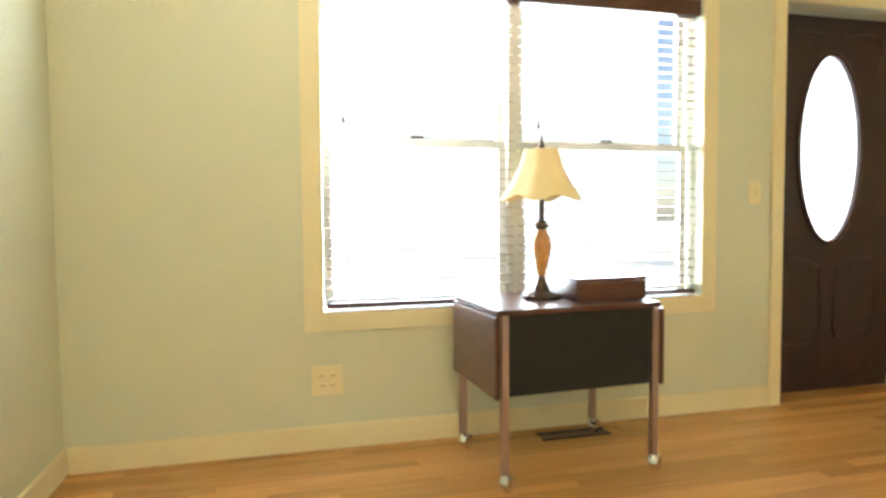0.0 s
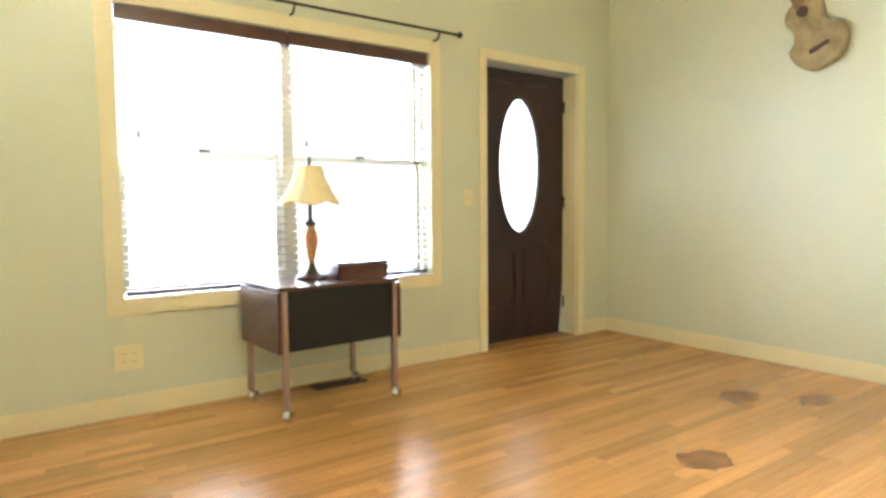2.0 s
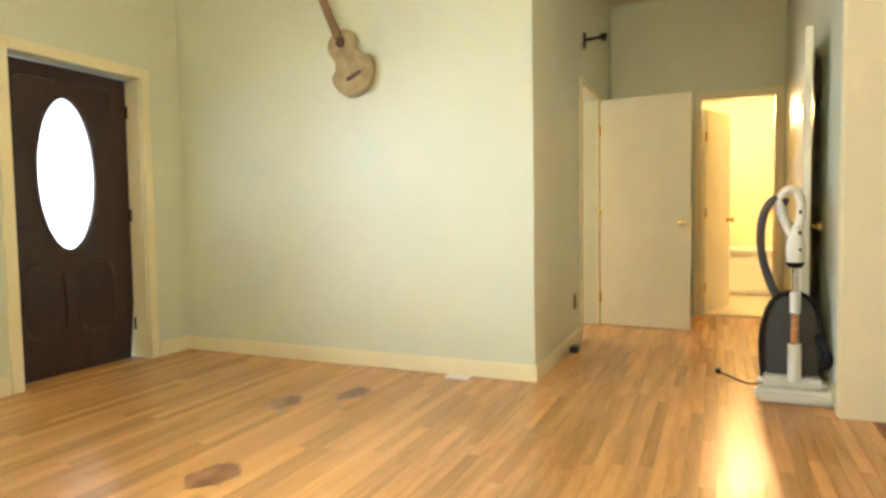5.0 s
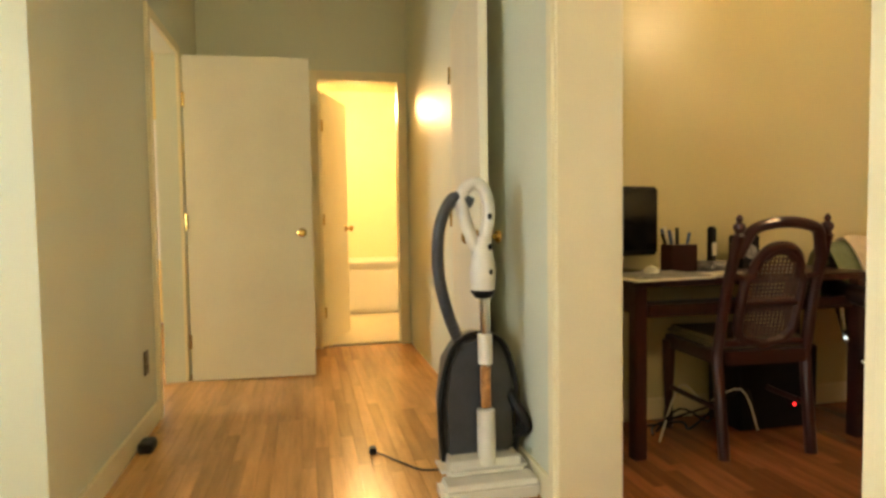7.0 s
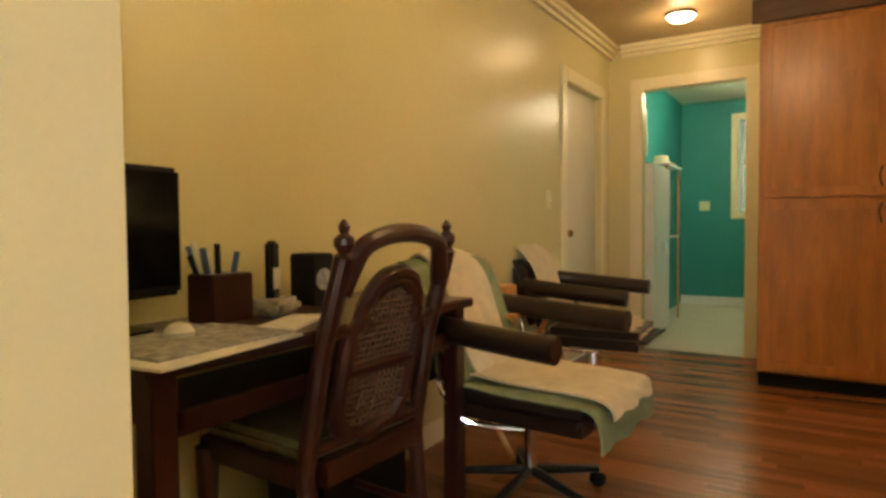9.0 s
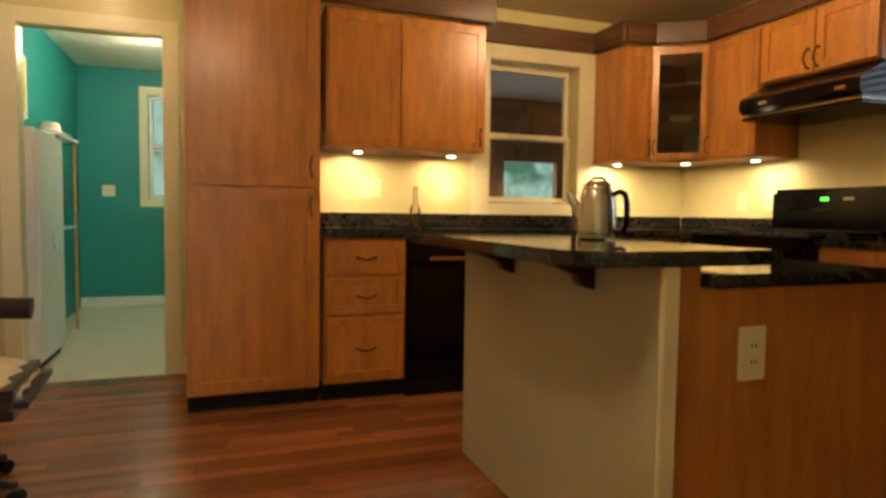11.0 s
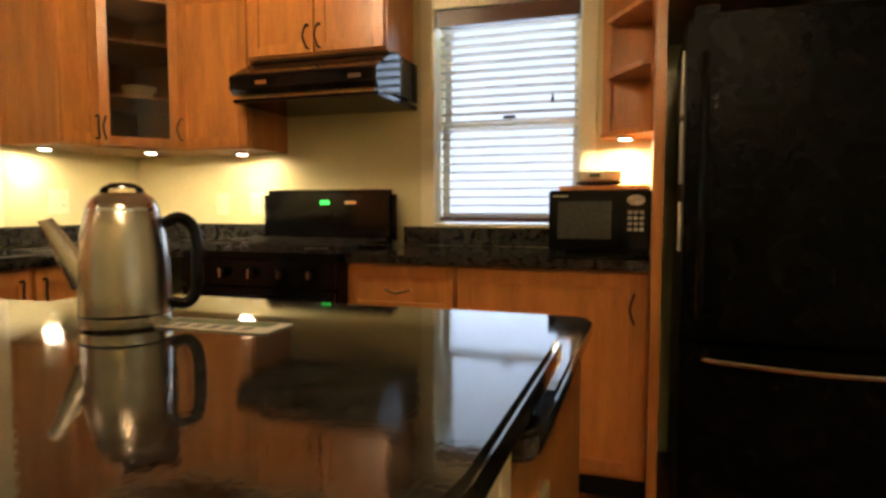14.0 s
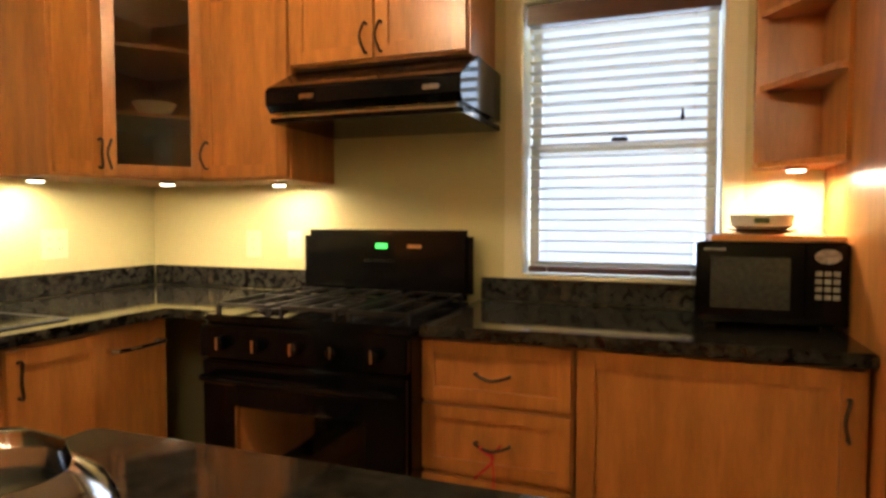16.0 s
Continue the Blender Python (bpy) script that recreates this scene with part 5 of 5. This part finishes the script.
th = thing("monitor", "black flat computer monitor on the desk", "monitor", 5.47, -1.585, 0.746, 8)
part("screen", box(-0.02, 0.02, -0.25, 0.25, 0.075, 0.395, 0.012), MATTEBLACK, th)
part("panel", box(-0.0225, -0.0195, -0.235, 0.235, 0.10, 0.38), BLACK, th)
part("stand", box(-0.01, 0.02, -0.04, 0.04, 0.0, 0.12, 0.004), BLACK, th)
part("foot", slab(rounded(-0.09, 0.09, -0.12, 0.12, (0.05,) * 4), 0, 0.012, 0.003), BLACK, th)
th = thing("pen_cup", "cherry wooden pen holder with pens", "pen holder", 5.44, -1.91, 0.746)
part("cup", box(-0.05, 0.05, -0.065, 0.065, 0, 0.125, 0.004), CHERRY, th)
for k in range(7):
    x, y = rng.uniform(-0.03, 0.03), rng.uniform(-0.045, 0.045)
    part("pen", tube([(x, y, 0.1), (x * 1.6, y * 1.5, 0.17 + 0.04 * rng.random())], 0.008, 8), (BLUE, PAPER, MATTEBLACK)[k % 3], th)
th = thing("cordless_phone", "silver cordless phone standing in its cradle", "phone", 5.42, -2.07, 0.746, 20)
part("cradle", box(-0.06, 0.06, -0.07, 0.07, 0, 0.045, 0.015), GREY, th, smooth=True)
part("handset", box(-0.012, 0.014, -0.024, 0.024, 0.03, 0.205, 0.008), MATTEBLACK, th, smooth=True)
part("keypad", box(-0.0145, -0.0115, -0.018, 0.018, 0.07, 0.13), PAPER, th)
th = thing("loudspeaker", "small black desk loudspeaker", "loudspeaker", 5.48, -2.29, 0.746)
part("cabinet", box(-0.05, 0.05, -0.05, 0.05, 0, 0.16, 0.006), MATTEBLACK, th)
part("cone", lathe([(0.035, 0), (0.02, 0.004)], 18), GREY, th).matrix_basis = pose(-0.051, 0, 0.08, 0, -90)
for k, (x, y, z, a, b, m, r) in enumerate(((5.21, -1.64, 0.747, 0.30, 0.38, PAPER, 7), (5.225, -1.66, 0.7535, 0.26, 0.34, GREY, 3), (5.24, -1.97, 0.747, 0.10, 0.24, PAPER, 24))):
    bm = box(-a / 2, a / 2, -b / 2, b / 2, 0, 0.006)
    bmesh.ops.transform(bm, matrix=pose(x, y, z, 0, 0, r), verts=bm.verts)
    tagged(part("printed_sheet", bm, m), "loose printed sheet lying on the desk", "paper", "desk papers")
th = thing("computer_mouse", "white mouse lying on papers", "mouse", 5.26, -1.66, 0.7605)
part("shell", lathe([(0.03, 0), (0.032, 0.01), (0.022, 0.024), (0.005, 0.03)], 16), PAPER, th, smooth=True)
th = thing("computer_tower", "black computer tower under the desk", "computer", 5.42, -2.35, 0.003)
part("case", box(-0.1, 0.13, -0.22, 0.2, 0.0, 0.38, 0.006), MATTEBLACK, th)
part("led", box(-0.103, -0.1, -0.1, -0.088, 0.10, 0.112), REDLED, th)
for k in range(4):
    pts = [(5.35 + rng.uniform(-0.1, 0.15), -1.75 - 0.1 * j + rng.uniform(-0.06, 0.06), 0.02 + abs(rng.gauss(0, 0.10)) * (0 < j < 5)) for j in range(6)]
    tagged(part("cable", tube(curve(pts, 5), 0.005, 6), MATTEBLACK if k else PAPER), "loose computer cable tangled under the desk", "cable", "desk cables")


def carved_chair():
    th = thing("dining_chair", "carved cherry dining chair with cane back, pushed to the desk", "chair", 5.055, -2.07, 0, -3)
    for s in (-1, 1):
        part("back_post", tube([(-0.01, s * 0.20, 0), (0.04, s * 0.205, 0.42), (-0.015, s * 0.20, 0.70), (-0.085, s * 0.195, 0.925)], 0.023, 10), CHERRY, th)
        part("finial", lathe([(0.022, 0), (0.014, 0.012), (0.024, 0.03), (0.022, 0.045), (0.010, 0.055), (0.014, 0.07), (0.004, 0.085)], 14, at=(-0.085, s * 0.195, 0.92)), CHERRY, th, smooth=True)
        part("front_leg", lathe([(0.018, 0), (0.024, 0.05), (0.018, 0.10), (0.027, 0.30), (0.030, 0.42)], 12, at=(0.40, s * 0.215, 0)), CHERRY, th, smooth=True)
        part("seat_rail", box(0.02, 0.42, s * 0.21 - 0.014, s * 0.21 + 0.014, 0.385, 0.445, 0.004), CHERRY, th)
    part("seat_rail", box(0.40, 0.43, -0.2, 0.2, 0.385, 0.445, 0.004), CHERRY, th)
    part("seat_rail", box(0.0, 0.03, -0.18, 0.18, 0.385, 0.445, 0.004), CHERRY, th)
    part("seat", box(0.02, 0.43, -0.215, 0.215, 0.446, 0.49, 0.018), mat("olive_seat", (0.16, 0.13, 0.06), 0.8, var=0.2, scale=30, bump=0.2), th, "worn olive seat pad", smooth=True)
    # the back leans away from the desk: points are given as (across, height)

    def lean(y, z):
        return (0.04 - 0.26 * max(0, z - 0.45) - 0.02 * max(0, z - 0.7), y, z)
    part("crest_rail", tube(curve([lean(*q) for q in ((-0.185, 0.84), (-0.165, 0.90), (-0.14, 0.945), (-0.075, 0.967), (0, 0.974), (0.075, 0.967), (0.14, 0.945), (0.165, 0.90), (0.185, 0.84))], 5), 0.023, 10), CHERRY, th, smooth=True)
    arch = [(-0.125, 0.53), (-0.13, 0.70), (-0.125, 0.745), (-0.105, 0.76), (-0.10, 0.80), (-0.06, 0.86), (0, 0.878), (0.06, 0.86), (0.10, 0.80), (0.105, 0.76), (0.125, 0.745), (0.13, 0.70), (0.125, 0.53), (0.09, 0.485), (0.045, 0.475), (0, 0.46), (-0.045, 0.475), (-0.09, 0.485), (-0.125, 0.53)]
    part("splat_frame", tube(curve([lean(*q) for q in arch], 4), 0.021, 8), CHERRY, th, smooth=True)
    part("splat_crest", tube(curve([lean(*q) for q in ((-0.07, 0.825), (-0.03, 0.855), (0.03, 0.855), (0.07, 0.825))], 4), 0.018, 8), CHERRY, th, smooth=True)
    part("middle_rail", tube([lean(-0.12, 0.645), lean(0.12, 0.645)], 0.017, 8), CHERRY, th)
    part("lower_rail", tube([lean(-0.19, 0.47), lean(0.19, 0.47)], 0.017, 8), CHERRY, th)
    for nm, za, zb in (("upper_cane", 0.665, 0.835), ("lower_cane", 0.50, 0.63)):
        bm = bmesh.new()
        for k in range(13):
            y = -0.108 + 0.018 * k
            top = zb - 0.45 * max(0, abs(y) - 0.045) * (nm[0] == "u")
            tube([lean(y, za), lean(y, top)], 0.0042, 5, bm)
        k = 0
        while za + 0.016 * k < zb:
            w = 0.11 if za + 0.016 * k < 0.76 else 0.08
            tube([lean(-w, za + 0.016 * k), lean(w, za + 0.016 * k)], 0.0042, 5, bm)
            k += 1
        part(nm, bm, CANE, th, "woven cane mesh", kind="stuff")
    for e in (-1, 1):
        part("side_bracket", tube([lean(e * 0.19, 0.76), lean(e * 0.125, 0.745)], 0.013, 8), CHERRY, th)
        part("stretcher", tube([(0.01, e * 0.205, 0.2), (0.40, e * 0.215, 0.2)], 0.012, 8), CHERRY, th)


carved_chair()


def cloth(points_u, width, thick, material, name, parent, label=""):
    """A draped strip: a line of (x, z) swept along y."""
    line = curve([(x, 0, z) for x, z in points_u], 6)
    bm = bmesh.new()
    rows = []
    for i, p in enumerate(line):
        rows.append([bm.verts.new((p.x + 0.006 * math.sin(j * 1.7 + i * 0.6), -width / 2 + width * j / 10, p.z + 0.006 * math.sin(j * 1.3 + i * 0.4))) for j in range(11)])
    for a, b in zip(rows, rows[1:]):
        for j in range(10):
            bm.faces.new((a[j], a[j + 1], b[j + 1], b[j]))
    bmesh.ops.recalc_face_normals(bm, faces=bm.faces)
    r = bmesh.ops.solidify(bm, geom=list(bm.faces), thickness=thick)
    return part(name, bm, material, parent, label, smooth=True)


def office_chair(x, y, rz, label):
    """Faces local -x."""
    th = thing("swivel_armchair", label, "chair", x, y, 0, rz, "swivel armchairs")
    part("seat", box(-0.33, 0.22, -0.27, 0.27, 0.33, 0.43, 0.04), LEATHER, th, smooth=True)
    bm = box(0.0, 0.10, -0.25, 0.25, 0.0, 0.42, 0.045)
    bmesh.ops.transform(bm, matrix=pose(0.20, 0, 0.42, 0, 22), verts=bm.verts)
    part("backrest", bm, LEATHER, th, smooth=True)
    for s in (-1, 1):
        part("armrest", tube(curve([(0.30, s * 0.29, 0.66), (0.14, s * 0.32, 0.645), (-0.10, s * 0.325, 0.625), (-0.25, s * 0.325, 0.615)], 5), 0.043, 12), LEATHER, th, "padded leather armrest", smooth=True)
        part("arm_frame", tube(curve([(0.20, s * 0.315, 0.60), (0.17, s * 0.31, 0.42), (0.10, s * 0.27, 0.33), (-0.08, s * 0.2, 0.315)], 6), 0.011, 10), CHROME, th, smooth=True)
    part("column", tube([(0, 0, 0.08), (0, 0, 0.33)], 0.024, 12), CHROME, th)
    for k in range(5):
        a = 2 * math.pi * k / 5 + 0.3
        sp = part("base_arm", tube([(0, 0, 0.10), (0.28 * math.cos(a), 0.28 * math.sin(a), 0.065)], 0.02, 8, taper=0.7), IRON, th)
        part("caster", lathe([(0.004, -0.02), (0.026, -0.016), (0.027, 0.016), (0.004, 0.02)], 14), MATTEBLACK, sp, smooth=True).matrix_basis = pose(0.28 * math.cos(a), 0.28 * math.sin(a), 0.027, 90, 0, math.degrees(a))
    return th


c = office_chair(5.0, -2.90, -3, "brown leather swivel armchair with chrome base")
cl = thing("throw_blanket", "cream and sage throw draped over the armchair", "blanket", 5.0, -2.90, 0, -3)
cloth([(0.535, 0.60), (0.475, 0.81), (0.40, 0.892), (0.295, 0.81), (0.185, 0.57), (0.13, 0.470)], 0.30, 0.008, CREAMC, "cream_panel", cl)
cloth([(0.525, 0.58), (0.462, 0.79), (0.40, 0.866), (0.315, 0.80), (0.205, 0.56), (0.15, 0.447)], 0.52, 0.006, GREENC, "sage_border", cl)
cloth([(0.14, 0.472), (0.0, 0.464), (-0.24, 0.467), (-0.35, 0.445), (-0.385, 0.40)], 0.40, 0.008, CREAMC, "cream_panel", cl)
cloth([(0.15, 0.448), (0.0, 0.440), (-0.24, 0.443), (-0.342, 0.42), (-0.37, 0.31)], 0.54, 0.006, GREENC, "sage_border", cl)
office_chair(5.21, -4.25, 4, "brown leather swivel armchair beside a folding table")
cl = thing("throw_blanket", "cream printed throw draped over the armchair", "blanket", 5.21, -4.25, 0, 4)
cloth([(0.50, 0.62), (0.46, 0.79), (0.40, 0.87), (0.31, 0.79), (0.20, 0.56), (0.0, 0.45), (-0.2, 0.45), (-0.3, 0.40)], 0.36, 0.01, CREAMC, "panel", cl)
th = thing("folding_table", "small folding table with blue top", "table", 5.40, -3.42, 0)
part("top", box(-0.22, 0.18, -0.28, 0.28, 0.60, 0.62, 0.004), ORANGE, th)
part("blue_inset", box(-0.19, 0.15, -0.25, 0.25, 0.621, 0.624), BLUE, th)
for s in (-1, 1):
    part("leg", tube([(-0.2, s * 0.24, 0), (0.16, s * 0.24, 0.60)], 0.012, 8), ORANGE, th)
    part("leg", tube([(0.16, s * 0.22, 0), (-0.2, s * 0.22, 0.60)], 0.012, 8), ORANGE, th)
th = thing("tissue_box", "purple tissue box with white tissue", "tissue box", 5.45, -3.30, 0.625)
part("carton", box(-0.06, 0.06, -0.11, 0.11, 0, 0.08, 0.003), PURPLE, th)
part("tissue", lathe([(0.03, 0.08), (0.04, 0.10), (0.015, 0.13), (0.003, 0.135)], 7), PAPER, th)
tagged(part("orange_carton", box(5.38, 5.50, -3.60, -3.48, 0.625, 0.70, 0.003), ORANGE), "small orange carton on the folding table", "box")

# ---- utility room ----
th = thing("utility_cabinet", "tall white metal cabinet in the utility room", "cabinet", 5.33, -6.78, 0)
part("body", box(0.01, 0.285, 0.0, 0.64, 0.03, 1.50, 0.006), WHITE, th)
d = part("door", box(-0.012, 0.009, 0.01, 0.63, 0.06, 1.48, 0.004), WHITE, th)
part("handle", box(-0.03, -0.012, 0.28, 0.31, 0.74, 0.84, 0.003), CHROME, d)
part("feet", box(0.02, 0.27, 0.02, 0.62, 0, 0.03), MATTEBLACK, th)
th = thing("hanging_rack", "wall rack with hanging bags and a hat", "rack", 5.60, -7.35, 0)
part("shelf", box(-0.22, 0.018, -0.3, 0.3, 1.55, 1.57), WHITE, th)
part("hat", lathe([(0.14, 1.571), (0.15, 1.576), (0.08, 1.60), (0.07, 1.66), (0.02, 1.67)], 18, at=(-0.1, 0.1, 0)), PAPER, th, smooth=True)
part("bag", box(-0.16, -0.02, -0.12, 0.16, 0.95, 1.40, 0.04), CHERRY, th, smooth=True)
part("lower_shelf", box(-0.2, 0.018, -0.3, 0.3, 0.85, 0.87), WHITE, th)
part("post", box(-0.2, -0.18, -0.3, -0.28, 0, 1.57), ORANGE, th)
part("post", box(-0.2, -0.18, 0.28, 0.3, 0, 1.57), ORANGE, th)
# stands for a small window lit yellow; that light is in the panel's colour
th = thing("framed_picture", "yellow panel in a white frame, coloured for a lit window", "picture", 5.62, -6.75, 0)
part("frame", box(-0.03, -0.001, -0.3, 0.3, 1.65, 2.10, 0.004), WHITE, th)
part("picture", box(-0.034, -0.0305, -0.24, 0.24, 1.70, 2.05), mat("yellow_lit_view", (0.7, 0.5, 0.08), 0.6, var=0.4, scale=9), th)

# ---- floor strips ----


def strips(x0, x1, y0, y1, material, parent_name, pick=None, seed=1, w=0.0572, single=None):
    """Oak strips along x; those inside pick (x0, x1, y0, y1) become single parts, up to 300."""
    r = random.Random(seed)
    vs, fs, singles = [], [], []
    y = y0
    while y < y1 - 0.005:
        yb = min(y + w, y1)
        x = x0 - r.random() * 0.9
        while x < x1:
            L = r.uniform(0.45, 1.3)
            a, b = max(x, x0), min(x + L, x1)
            x += L
            if b - a < 0.02:
                continue
            if pick and len(singles) < 300 and pick[0] < (a + b) / 2 < pick[1] and pick[2] < y < pick[3]:
                singles.append((a, b, y, yb))
                continue
            n, g = len(vs), 0.0006
            h = -0.0002 * r.random()
            vs += [(a + g, y + g, h), (b - g, y + g, h), (b - g, yb - g, h), (a + g, yb - g, h), (a, y, -0.004), (b, y, -0.004), (b, yb, -0.004), (a, yb, -0.004)]
            fs += [(n, n + 1, n + 2, n + 3), (n, n + 4, n + 5, n + 1), (n + 1, n + 5, n + 6, n + 2), (n + 2, n + 6, n + 7, n + 3), (n + 3, n + 7, n + 4, n)]
        y = yb
    me = bpy.data.meshes.new("floor_strips")
    me.from_pydata(vs, [], fs)
    me.materials.append(material)
    ob = new("floor_strips", me)
    ob.parent = bpy.data.objects[parent_name]
    tagged(ob, "narrow polished oak floor strips", kind="stuff")
    if singles:
        base = bpy.data.meshes.new("floor_strip")
        g = 0.004
        base.from_pydata([(-0.5 + g / 4, -0.5 + g * 3, 0), (0.5 - g / 4, -0.5 + g * 3, 0), (0.5 - g / 4, 0.5 - g * 3, 0), (-0.5 + g / 4, 0.5 - g * 3, 0), (-0.5, -0.5, -0.004), (0.5, -0.5, -0.004), (0.5, 0.5, -0.004), (-0.5, 0.5, -0.004)], [],
                         [(0, 1, 2, 3), (0, 4, 5, 1), (1, 5, 6, 2), (2, 6, 7, 3), (3, 7, 4, 0)])
        base.materials.append(single)
        for a, b, ya, yb in singles:
            o = new("floor_strip", base)
            o.parent = bpy.data.objects[parent_name]
            o.location, o.scale = ((a + b) / 2, (ya + yb) / 2, 0), (b - a, yb - ya, 1)


strips(0.3, 7.79, -1.15, 3.40, OAKS, "floor", (1.6, 4.9, 0.75, 3.3), 3, single=OAK)
strips(0.92, 5.62, -5.86, -1.15, CHERRYF, "floor_kitchen", (3.0, 5.6, -4.9, -2.2), 5, single=CHERRYS)
